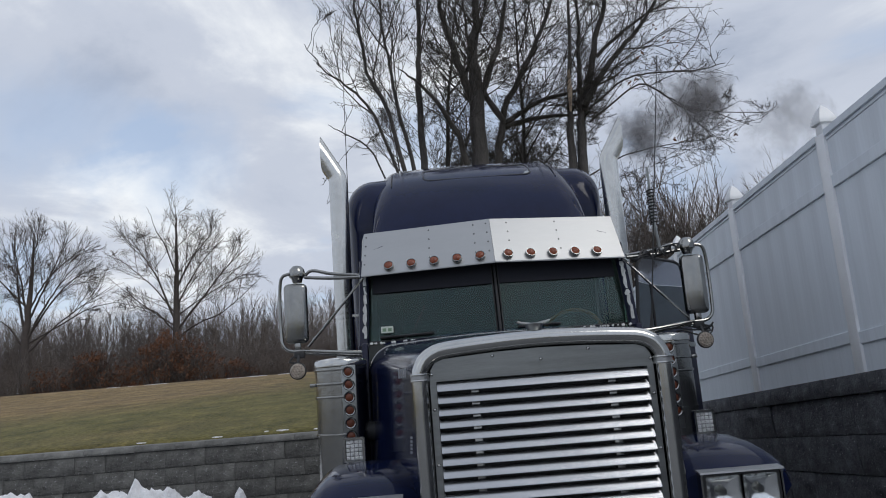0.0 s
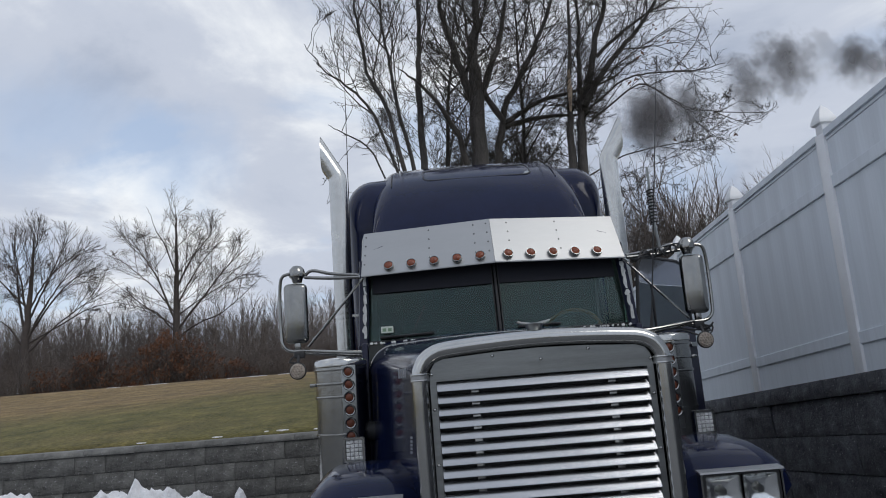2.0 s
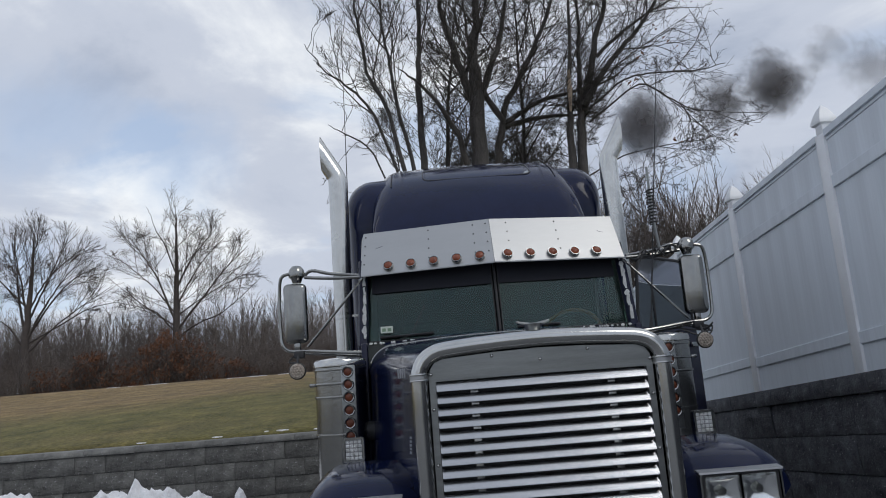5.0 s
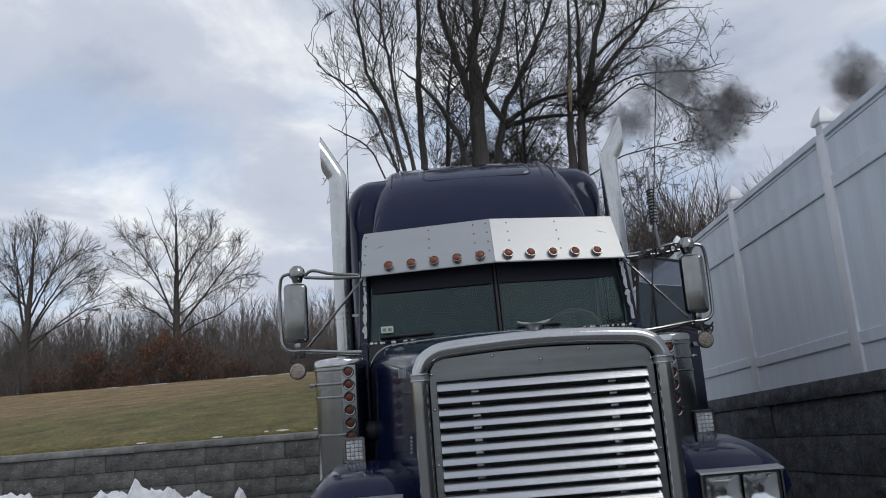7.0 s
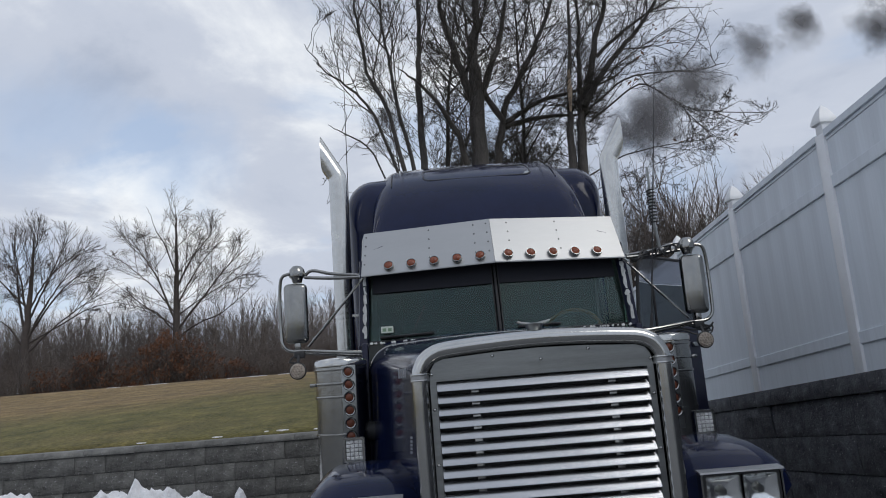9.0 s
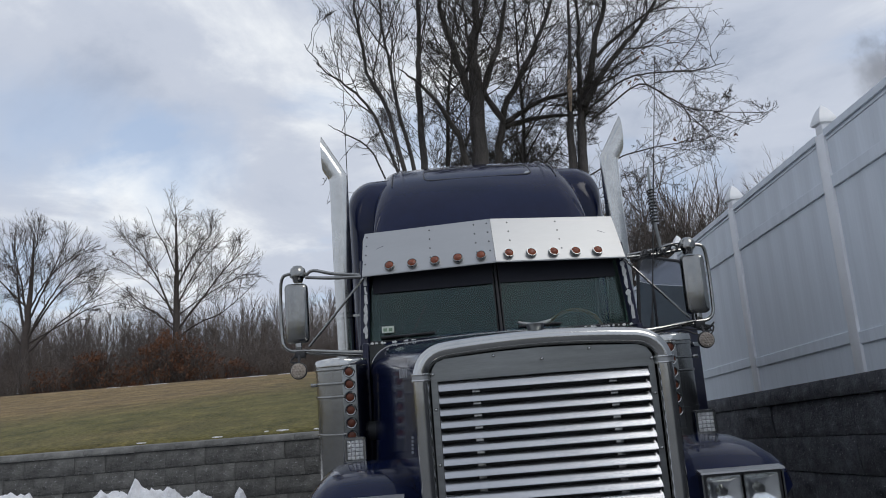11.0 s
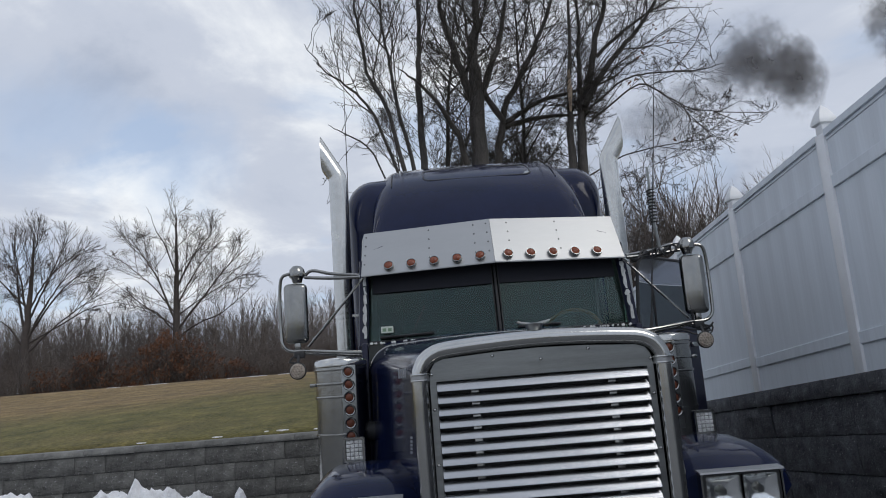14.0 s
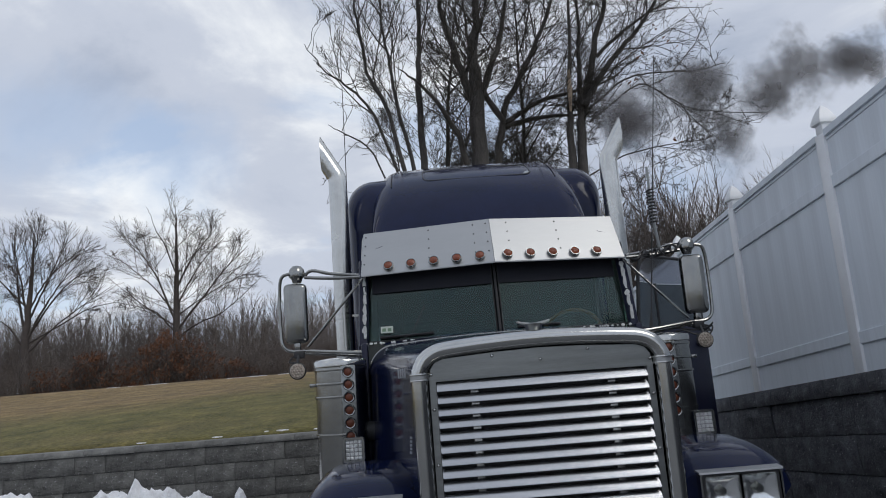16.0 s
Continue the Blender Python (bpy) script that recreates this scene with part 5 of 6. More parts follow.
    for k, (x, y, h, lean) in enumerate(((1.4, 19, 8.4, 0.3), (3.0, 20, 8.6, -0.4), (4.4, 19, 8.6, 0.3), (2.3, 22, 9.4, 0.5), (3.6, 22, 9.2, -0.6), (2.0, 20, 8.4, -0.3))):
        build_tree("thin bare understorey tree behind the truck", (x, y, z0 + 0.15), [(0.065, [(0, -0.3), (0.05, h * 0.4), (lean * 0.6, h * 0.75), (lean, h)]), (0.04, [(0.05, h * 0.35), (lean - 0.7, h * 0.7), (lean - 1.1, h * 0.95)])],
                   300 + k, (6, 6, 4), g, per_m=2.6, from_h=0.4, spread=0.9, lift=0.01, longest=2.4)
    # brushy trees over the fence
    brown = "bare brushy tree over the white fence"
    for k, (x, y, h) in enumerate(((4.9, 17, 5.6), (6.2, 17.5, 5.7), (6.6, 20, 6.6), (8.0, 20.5, 6.8), (9.4, 23, 7.6), (10.9, 24, 7.8), (12.4, 25, 8.0), (14.0, 26, 8.2), (8.4, 24, 7.4))):
        crown_tree(brown, (x, y, 0.6), [(0.07, [(0, -0.3), (0.05, h * 0.35), (-0.1, h * 0.6), (0.05, h * 0.8)]), (0.05, [(0, 0.8), (0.3, h * 0.4), (0.6, h * 0.7)]), (0.045, [(0, 0.6), (-0.3, h * 0.4), (-0.6, h * 0.7)])],
                   [(0.0, h * 0.62, 1.1, h * 0.37), (0.6, h * 0.5, 0.8, h * 0.28), (-0.6, h * 0.5, 0.8, h * 0.28)], 80 + k, (6, 3), "brushy trees over the fence", BARK_FAR, 0.0062, 0.10, 0.9, 3.0, 0.6, 1.3)


def build_lawn_trees():
    g, lb = "bare trees beyond the lawn", "tall bare deciduous tree standing at the edge of the lawn"
    z = lawn_z(-20, 52) - 0.3
    crown_tree(lb, (-20, 52, z), [
        (0.33, [(0, -0.5), (0, 5.5), (0.05, 8.0), (0.08, 11), (0.05, 13.8)]),
        (0.102, [(0, 5.2), (-1.1, 8.5), (-1.8, 10.0), (-2.9, 11.9)]),
        (0.102, [(0, 4.7), (1.9, 6.9), (3.5, 8.8), (5.7, 10.9)]),
        (0.068, [(0, 4.5), (-1.5, 6.2), (-2.7, 6.7), (-4.7, 7.3)]),
        (0.082, [(0.1, 8.0), (0.9, 10.2), (1.7, 11.6), (2.7, 13.1)]),
        (0.068, [(0, 4.2), (2.0, 5.2), (3.8, 5.8), (6.5, 7.8)]),
        (0.075, [(0, 6.5), (1.2, 8.6), (2.4, 10.2), (3.9, 11.6)]),
        (0.068, [(0, 6.0), (-1.4, 8.0), (-2.6, 9.3), (-4.0, 10.6)]),
        (0.061, [(0, 5.8), (2.2, 7.4), (4.2, 8.6), (6.0, 9.4)]),
        (0.054, [(0, 5.0), (-1.8, 6.4), (-3.4, 7.8), (-4.6, 9.0)]),
        (0.061, [(0.05, 9), (-0.7, 11.5), (-1.1, 12.4), (-1.4, 13.7)])], [
        (0.5, 13.8, 1.3, 2.3), (2.7, 12.9, 1.2, 2.1), (-2.9, 12.9, 1.5, 2.2), (-3.1, 10.2, 1.7, 1.6), (0.0, 10.0, 2.6, 2.3), (3.5, 10.2, 2.0, 2.0), (5.3, 10.5, 1.2, 1.8), (5.2, 8.2, 1.8, 1.0),
        (1.7, 7.6, 2.6, 1.3), (-3.5, 7.3, 1.7, 1.0), (-1.4, 6.5, 1.7, 0.8), (3.8, 6.6, 2.0, 0.8)], 101, (6, 4), g, BARK_FAR, 0.0105, 0.06, 3.0, 2.0, 0.68, 3.2, 2)
    z = lawn_z(-31.5, 52) - 0.3
    crown_tree(lb, (-31.5, 52, z), [
        (0.38, [(0, -0.5), (0, 4.2), (0.2, 6.8), (0.4, 9.9), (0.5, 13.1)]),
        (0.122, [(0, 4.6), (1.2, 6.6), (2.6, 8.6), (4.8, 11.0)]),
        (0.109, [(-0.1, 5.6), (-1.0, 8.6), (-1.6, 10.6), (-2.4, 13.0)]),
        (0.095, [(0.2, 3.9), (1.5, 5.2), (3.0, 6.5), (6.2, 8.6)]),
        (0.082, [(-0.1, 4.3), (-1.5, 6.2), (-3.2, 6.9)]),
        (0.095, [(0.1, 6), (1.0, 8.2), (1.9, 10.5), (2.9, 12.9)]),
        (0.082, [(0.2, 5.0), (1.8, 7.6), (3.4, 9.4), (5.4, 10.4)]),
        (0.068, [(0.2, 4.6), (2.4, 5.8), (4.6, 7.0), (6.6, 7.4)]),
        (0.075, [(0.2, 7.0), (1.2, 9.2), (2.6, 10.8), (3.9, 11.9)]),
        (0.068, [(0, 7.4), (-1.8, 9.8), (-3.4, 11.4)]),
        (0.082, [(0.1, 6.5), (-0.2, 9), (-0.6, 11.1), (-0.7, 13.1)])], [
        (-0.1, 11.3, 2.8, 3.3), (2.7, 11.3, 2.7, 2.8), (-3.0, 11.5, 2.6, 3.2), (4.5, 9.6, 1.7, 2.2), (3.2, 7.9, 2.5, 1.4), (4.5, 6.6, 1.6, 0.5), (-2.0, 7.4, 2.2, 1.8), (0.5, 13.3, 2.4, 1.5)],
        131, (6, 4), g, BARK_FAR, 0.0105, 0.08, 3.4, 1.9, 0.62, 3.2, 3)


def build_woods():
    rng = random.Random(7)
    for name, spots, rmin in (
            ("woodland", [(rng.uniform(-64, 6), y, rng.uniform(0.6, 1.0) * 0.118 * (y + 3)) for y in [rng.uniform(52, 88) for _ in range(900)]], 0.011),
            # trees added out of view behind the camera to darken the chrome's reflections
            ("unseen_woods", [(rng.uniform(-55, 55), rng.uniform(-52, -32), rng.uniform(8, 13)) for _ in range(70)], 0.03),
            ("treeline", [(rng.uniform(12, 34), rng.uniform(44, 62), rng.uniform(10, 14.0)) for _ in range(230)], 0.011)):
        w = Wood()
        for x, y, h in spots:
            base = Vector((x, y, ground_z(x, y) - 0.3))
            d = Vector((rng.gauss(0, 0.06), rng.gauss(0, 0.06), 1)).normalized()
            twig_tree(w, rng, base, d, h, rng.uniform(0.035, 0.085), 0, 0.05, 0.05, (12, 6) if name != "unseen_woods" else (9, 4), 0.55, 0.40, rmin, 0.25)
        tagged(new(name, w.mesh(name, WOODS_BARK)), "grey-brown bare winter woods beyond the lawn" if name == "woodland" else "far bare winter trees, over the fence or added unseen behind", "woods", kind="stuff")
    # undergrowth at the foot of the woods
    w = Wood()
    for _ in range(3000):
        x, y = rng.uniform(-60, 4), rng.uniform(46, 62)
        base = Vector((x, y, ground_z(x, y) - 0.1))
        twig_tree(w, rng, base, Vector((rng.gauss(0, 0.3), rng.gauss(0, 0.3), 1)).normalized(), rng.uniform(1.0, 3.8), 0.020, 0, 0.02, 0.12, (7, 3), 0.6, 0.5, 0.010, 0.05)
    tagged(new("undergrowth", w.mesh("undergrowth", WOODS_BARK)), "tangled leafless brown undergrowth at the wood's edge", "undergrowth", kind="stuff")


def build_oak_bush():
    """Low oak that keeps its rust-brown leaves."""
    rng = random.Random(19)
    for cx, cy, wx, h, cnt in ((-18.2, 46.0, 3.4, 3.7, 900), (-23.6, 47.0, 2.4, 2.9, 420), (-14.2, 47.0, 1.6, 1.8, 150), (-27.5, 48, 1.8, 2.0, 160)):
        z = ground_z(cx, cy)
        bush = tagged(empty("oak_bush", pose(cx, cy, z)), "low bush holding rust-brown dead leaves", "bush", "rusty bushes by the woods")
        w = Wood()
        for _ in range(26):
            twig_tree(w, rng, Vector((rng.gauss(0, wx * 0.4), rng.gauss(0, 0.6), -0.2)), Vector((rng.gauss(0, 0.5), rng.gauss(0, 0.4), 1)).normalized(), h * rng.uniform(0.6, 1.05), 0.04, 0, 0.02, 0.12, (6, 4), 0.6, 0.5, 0.012, 0.1)
        new("stem", w.mesh("stem", BARK_FAR)).parent = bush
        pts = []
        while len(pts) < cnt:
            x = rng.gauss(0, wx * 0.48)
            top = h * math.exp(-(x / (wx * 1.15)) ** 2) * (1 + 0.25 * noise.noise(Vector((x * 0.8, cx, 0))))
            p = Vector((x, rng.gauss(0, 0.8), top * rng.random() ** 0.7))
            if noise.noise(p * 1.1 + Vector((cx, 0, 0))) > -0.05:
                pts.append(p)
        place_leaves(bush, pts, rng, 0.10, "rust-brown dead leaves")


build_near_trees()
build_lawn_trees()
build_woods()
build_oak_bush()


# ---- snow ----
def build_snow():
    rng = random.Random(3)
    nx, ny = 190, 54
    v, f = [], []
    for j in range(ny):
        for i in range(nx):
            x, y = -9.0 + 6.6 * i / (nx - 1), 5.5 + 1.9 * j / (ny - 1)
            across = math.sin(math.pi * j / (ny - 1)) ** 0.7
            along = min(1.0, i / 10, (nx - 1 - i) / 14)
            n1 = noise.fractal(Vector((x * 1.1, y * 1.1, 2)), 0.9, 2.2, 5)
            n2 = abs(noise.noise(Vector((x * 4.2, y * 4.2, 5))))
            n3 = abs(noise.noise(Vector((x * 10.5, y * 10.5, 9))))
            h = 0.335 + 0.06 * n1 + 0.11 * n2 + 0.13 * n3
            for cx, w, top in ((-6.1, 0.35, 0.26), (-5.66, 0.16, 0.16), (-4.86, 0.14, 0.14), (-4.60, 0.22, 0.20), (-4.36, 0.075, 0.27), (-4.25, 0.07, 0.08), (-4.1, 0.2, 0.18), (-3.9, 0.10, 0.10), (-3.72, 0.08, 0.05), (-3.06, 0.07, 0.20)):
                h += top * math.exp(-((x - cx) / w) ** 2 - ((y - 6.3) / (0.1 + w * 0.5)) ** 2)
            h -= 0.12 * min(1.0, max(0.0, (x + 3.7) / 0.3)) + 0.10 * math.exp(-((x + 5.2) / 0.22) ** 2)
            v.append((x + rng.gauss(0, 0.011), y + rng.gauss(0, 0.011), max(-0.05, h * across * along - 0.02)))
    for j in range(ny - 1):
        for i in range(nx - 1):
            f.append((j * nx + i, j * nx + i + 1, (j + 1) * nx + i + 1, (j + 1) * nx + i))
    me = bpy.data.meshes.new("snow_bank")
    me.from_pydata(v, [], f)
    me.materials.append(SNOW)
    tagged(new("snow_bank", me), "jagged shovelled snow bank in front of the grey wall", "snow bank")
    for x, y, w, d in ((-5.1, 8.3, 0.10, 0.02), (-3.92, 8.33, 0.11, 0.03), (-3.2, 8.5, 0.04, 0.02), (-2.95, 8.5, 0.11, 0.04), (-2.35, 8.36, 0.10, 0.03),
                       (-16.9, 34.2, 0.5, 0.03), (-16.0, 34.3, 0.3, 0.03), (-14.9, 34.4, 0.6, 0.03), (-11.0, 34.5, 0.5, 0.03), (-9.8, 34.6, 0.9, 0.03), (-8.0, 34.6, 0.8, 0.03)):
        bm = bmesh.new()
        n = 26
        rings = []
        for q, zz in ((1.0, -0.03), (0.85, 0.004), (0.6, 0.004 + d * 0.10), (0.3, 0.004 + d * 0.14), (0.06, 0.004 + d * 0.1)):
            ring = []
            for k in range(n):
                a = 2 * math.pi * k / n
                c, e = math.cos(a), math.sin(a)
                rr = q * (0.85 + 1.0 * noise.noise(Vector((c * 2.3 + x * 3, e * 2.3, 1))) + 0.3 * noise.noise(Vector((c * 6 + x, e * 6, q))))
                px, py = x + 0.8 * w * rr * c, y + max(d, w * 0.12) * rr * e * 1.3
                base = lawn_z(px, py) + 0.006 if py > 8.2 else 1.0
                ring.append(Vector((px, py, base + zz + d * 0.35 * (1 - q) * noise.noise(Vector((px * 14, py * 14, 3))))))
            rings.append(ring)
        ring_loft(bm, rings)
        tagged(part("snow_patch", bm, SNOW, None), "small patch of melting snow on the grass", "snow patch", "snow patches on the lawn")


build_snow()


# ---- turf: standing blades on the bank ----
def build_turf():
    rng = random.Random(77)
    v, f = [], []
    for _ in range(34000):
        t = rng.random() ** 1.5
        y = 8.2 + 24 * t
        x = rng.uniform(-9.5 - t * 16, -2.0 - 1.0 * t)
        if noise.noise(Vector((x * 1.3, y * 1.3, 4))) < -0.25 and rng.random() < 0.6:
            continue
        z = lawn_z(x, y) - 0.005
        h, w = rng.uniform(0.012, 0.034) * (1 + 0.3 * t), rng.uniform(0.005, 0.010) * (1 + 1.6 * t)
        a, lean = rng.gauss(0, 0.7), rng.gauss(0, 0.05)
        dx, dy = math.cos(a) * w, math.sin(a) * w
        b = len(v)
        v += [(x - dx, y - dy, z), (x + dx, y + dy, z), (x + lean, y + 0.02 + abs(rng.gauss(0, 0.04)), z + 0.6 * h)]
        f.append((b, b + 1, b + 2))
    me = bpy.data.meshes.new("turf")
    me.from_pydata(v, [], f)
    me.materials.append(GRASS)
    tagged(new("turf", me), "short dry winter grass on the bank", "grass", kind="stuff")


build_turf()


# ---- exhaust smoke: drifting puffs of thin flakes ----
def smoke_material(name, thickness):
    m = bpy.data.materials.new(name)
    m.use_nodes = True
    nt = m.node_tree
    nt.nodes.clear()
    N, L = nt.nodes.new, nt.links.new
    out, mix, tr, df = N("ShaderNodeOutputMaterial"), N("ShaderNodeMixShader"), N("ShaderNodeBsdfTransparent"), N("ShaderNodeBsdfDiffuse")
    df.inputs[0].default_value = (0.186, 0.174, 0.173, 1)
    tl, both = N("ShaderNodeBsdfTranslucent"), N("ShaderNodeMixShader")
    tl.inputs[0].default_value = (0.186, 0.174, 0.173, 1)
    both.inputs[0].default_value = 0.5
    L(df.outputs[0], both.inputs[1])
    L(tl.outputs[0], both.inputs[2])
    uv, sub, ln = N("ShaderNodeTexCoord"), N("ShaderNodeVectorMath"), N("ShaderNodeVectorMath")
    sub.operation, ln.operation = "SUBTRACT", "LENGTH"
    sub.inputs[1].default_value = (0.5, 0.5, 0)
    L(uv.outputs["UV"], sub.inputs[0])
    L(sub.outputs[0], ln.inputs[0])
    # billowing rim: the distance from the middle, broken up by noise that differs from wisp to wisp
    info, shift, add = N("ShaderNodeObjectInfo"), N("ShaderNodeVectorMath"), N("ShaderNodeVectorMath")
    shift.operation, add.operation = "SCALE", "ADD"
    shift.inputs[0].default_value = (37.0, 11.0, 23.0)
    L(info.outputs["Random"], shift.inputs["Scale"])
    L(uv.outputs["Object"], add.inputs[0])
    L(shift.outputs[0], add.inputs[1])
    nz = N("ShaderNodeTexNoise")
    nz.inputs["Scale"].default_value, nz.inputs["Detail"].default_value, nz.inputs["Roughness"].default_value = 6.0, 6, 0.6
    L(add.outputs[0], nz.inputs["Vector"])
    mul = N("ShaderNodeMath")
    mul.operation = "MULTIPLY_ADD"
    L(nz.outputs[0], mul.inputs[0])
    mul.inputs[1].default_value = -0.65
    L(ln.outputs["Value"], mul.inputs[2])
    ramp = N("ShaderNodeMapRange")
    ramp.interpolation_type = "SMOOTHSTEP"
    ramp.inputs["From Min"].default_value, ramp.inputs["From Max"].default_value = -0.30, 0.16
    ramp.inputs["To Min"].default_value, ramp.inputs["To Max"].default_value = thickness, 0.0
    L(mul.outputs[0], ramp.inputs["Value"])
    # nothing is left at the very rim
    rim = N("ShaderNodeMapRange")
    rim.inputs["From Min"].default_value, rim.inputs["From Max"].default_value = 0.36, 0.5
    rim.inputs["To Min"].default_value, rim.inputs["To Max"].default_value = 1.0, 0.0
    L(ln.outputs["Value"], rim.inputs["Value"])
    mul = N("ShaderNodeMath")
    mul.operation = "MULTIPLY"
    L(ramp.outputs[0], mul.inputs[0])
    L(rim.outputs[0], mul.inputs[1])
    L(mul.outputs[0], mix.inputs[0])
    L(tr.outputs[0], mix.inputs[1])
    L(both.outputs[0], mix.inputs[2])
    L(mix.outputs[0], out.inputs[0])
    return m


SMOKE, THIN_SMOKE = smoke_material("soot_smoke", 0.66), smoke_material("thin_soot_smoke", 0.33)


def wisp_mesh(seed, size, mat):
    """One billow: a thin uneven dome that thins out to nothing at its rim."""
    rng = random.Random(seed)
    n, rings = 14, 5
    off = Vector((seed * 3.7, 1.3, 0.4))
    v, f, uvs = [(0.0, 0.0, size * 0.20)], [], []
    flat = [(0.5, 0.5)]
    for j in range(1, rings + 1):
        q = j / rings
        for k in range(n):
            a = 2 * math.pi * k / n
            wob = 1 + 0.35 * noise.noise(Vector((math.cos(a), math.sin(a), q)) * 1.4 + off)
            v.append((size * 1.25 * q * wob * math.cos(a), size * q * wob * math.sin(a), size * (0.20 * (1 - q * q) + 0.12 * q * noise.noise(Vector((math.cos(a) * 2, math.sin(a) * 2, q * 2)) + off))))
            flat.append((0.5 + 0.5 * q * math.cos(a), 0.5 + 0.5 * q * math.sin(a)))
    for k in range(n):
        f.append((0, 1 + k, 1 + (k + 1) % n))
    for j in range(rings - 1):
        for k in range(n):
            a, b = 1 + j * n + k, 1 + j * n + (k + 1) % n
            f.append((a, a + n, b + n, b))
    for face in f:
        uvs += [flat[i] for i in face]
    me = bpy.data.meshes.new("wisp")
    me.from_pydata(v, [], f)
    layer = me.uv_layers.new(name="flake")
    layer.data.foreach_set("uv", [c for p in uvs for c in p])
    me.polygons.foreach_set("use_smooth", [True] * len(f))
    me.materials.append(mat)
    return me


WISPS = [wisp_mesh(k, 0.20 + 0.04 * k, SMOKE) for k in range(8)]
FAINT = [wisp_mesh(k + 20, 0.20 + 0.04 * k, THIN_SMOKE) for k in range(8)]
TIP = Vector((1.375, 2.99, 3.68))

# where the clouds of smoke stand, second by second: x, z, half width, half height, thickness
SMOKE_AT = {}
SMOKE_AT[0.0] = [(1.52, 3.75, 0.17, 0.23, 0.45), (2.26, 4.03, 0.25, 0.25, 0.60), (1.84, 3.84, 0.17, 0.17, 0.35), (2.94, 3.83, 0.27, 0.23, 0.15)]
SMOKE_AT[0.5] = [(1.45, 3.76, 0.19, 0.20, 0.50), (1.88, 3.83, 0.27, 0.17, 0.30), (2.38, 4.10, 0.30, 0.23, 0.50), (3.08, 4.23, 0.27, 0.27, 0.30), (3.47, 4.02, 0.20, 0.23, 0.25), (3.75, 4.53, 0.17, 0.20, 0.15)]
SMOKE_AT[1.0] = [(1.38, 3.76, 0.17, 0.15, 0.45), (1.91, 4.09, 0.21, 0.21, 0.70), (2.20, 3.88, 0.30, 0.19, 0.60), (2.73, 4.07, 0.33, 0.23, 0.65), (3.69, 4.23, 0.20, 0.17, 0.25)]
SMOKE_AT[1.5] = [(1.44, 3.72, 0.17, 0.20, 0.80), (1.63, 3.85, 0.27, 0.20, 0.70), (2.19, 4.00, 0.27, 0.17, 0.40), (2.75, 3.99, 0.27, 0.21, 0.65), (3.14, 4.19, 0.23, 0.23, 0.65), (3.58, 4.43, 0.30, 0.33, 0.60)]
SMOKE_AT[2.0] = [(1.55, 3.79, 0.25, 0.23, 0.65), (2.04, 3.97, 0.27, 0.20, 0.25), (2.62, 4.08, 0.23, 0.27, 0.30), (3.16, 4.27, 0.36, 0.27, 0.75), (3.47, 4.40, 0.27, 0.20, 0.70), (3.74, 4.30, 0.20, 0.23, 0.50)]
SMOKE_AT[2.5] = [(1.38, 3.76, 0.17, 0.13, 0.30), (1.82, 3.95, 0.23, 0.20, 0.50), (2.33, 4.03, 0.36, 0.25, 0.70), (2.84, 3.84, 0.23, 0.20, 0.50), (3.20, 4.11, 0.30, 0.23, 0.60), (3.67, 4.30, 0.23, 0.23, 0.55)]
SMOKE_AT[3.0] = [(1.38, 3.80, 0.20, 0.17, 0.50), (1.72, 3.99, 0.23, 0.21, 0.70), (2.13, 4.11, 0.33, 0.25, 0.75), (2.43, 4.47, 0.13, 0.20, 0.60), (2.75, 4.18, 0.17, 0.20, 0.40), (3.70, 4.26, 0.23, 0.27, 0.40)]
SMOKE_AT[3.5] = [(1.46, 3.83, 0.19, 0.19, 0.90), (1.79, 3.73, 0.20, 0.17, 0.40), (2.64, 3.52, 0.17, 0.10, 0.30), (3.78, 4.53, 0.20, 0.33, 0.50), (3.57, 4.16, 0.17, 0.17, 0.20)]
SMOKE_AT[4.0] = [(1.52, 3.82, 0.23, 0.15, 0.45), (2.03, 3.90, 0.30, 0.20, 0.40), (2.34, 4.06, 0.33, 0.23, 0.40), (2.79, 3.99, 0.33, 0.30, 0.85)]
SMOKE_AT[4.5] = [(1.42, 3.79, 0.17, 0.17, 0.50), (1.90, 4.02, 0.23, 0.21, 0.60), (2.33, 3.99, 0.30, 0.20, 0.50), (2.85, 4.14, 0.30, 0.23, 0.50), (3.50, 4.17, 0.30, 0.23, 0.30)]
SMOKE_AT[5.0] = [(1.45, 3.79, 0.19, 0.19, 0.70), (1.78, 3.92, 0.27, 0.20, 0.50), (2.34, 4.10, 0.27, 0.20, 0.50), (2.92, 4.13, 0.27, 0.21, 0.50), (3.53, 4.35, 0.30, 0.30, 0.50)]
SMOKE_AT[5.5] = [(1.49, 3.79, 0.21, 0.19, 0.50), (1.96, 3.94, 0.27, 0.20, 0.40), (2.66, 4.08, 0.27, 0.27, 0.40), (3.22, 4.22, 0.33, 0.25, 0.50), (3.71, 4.30, 0.20, 0.23, 0.40)]
SMOKE_AT[6.0] = [(1.42, 3.79, 0.19, 0.17, 0.50), (1.82, 3.91, 0.23, 0.19, 0.40), (2.37, 4.02, 0.30, 0.23, 0.40), (2.96, 3.98, 0.27, 0.20, 0.30), (3.50, 4.17, 0.27, 0.23, 0.30)]
SMOKE_AT[6.5] = [(1.49, 3.83, 0.19, 0.15, 0.70), (1.87, 3.76, 0.23, 0.20, 0.45), (2.07, 3.93, 0.23, 0.13, 0.35), (2.68, 4.00, 0.25, 0.20, 0.50), (3.40, 4.02, 0.17, 0.13, 0.12)]
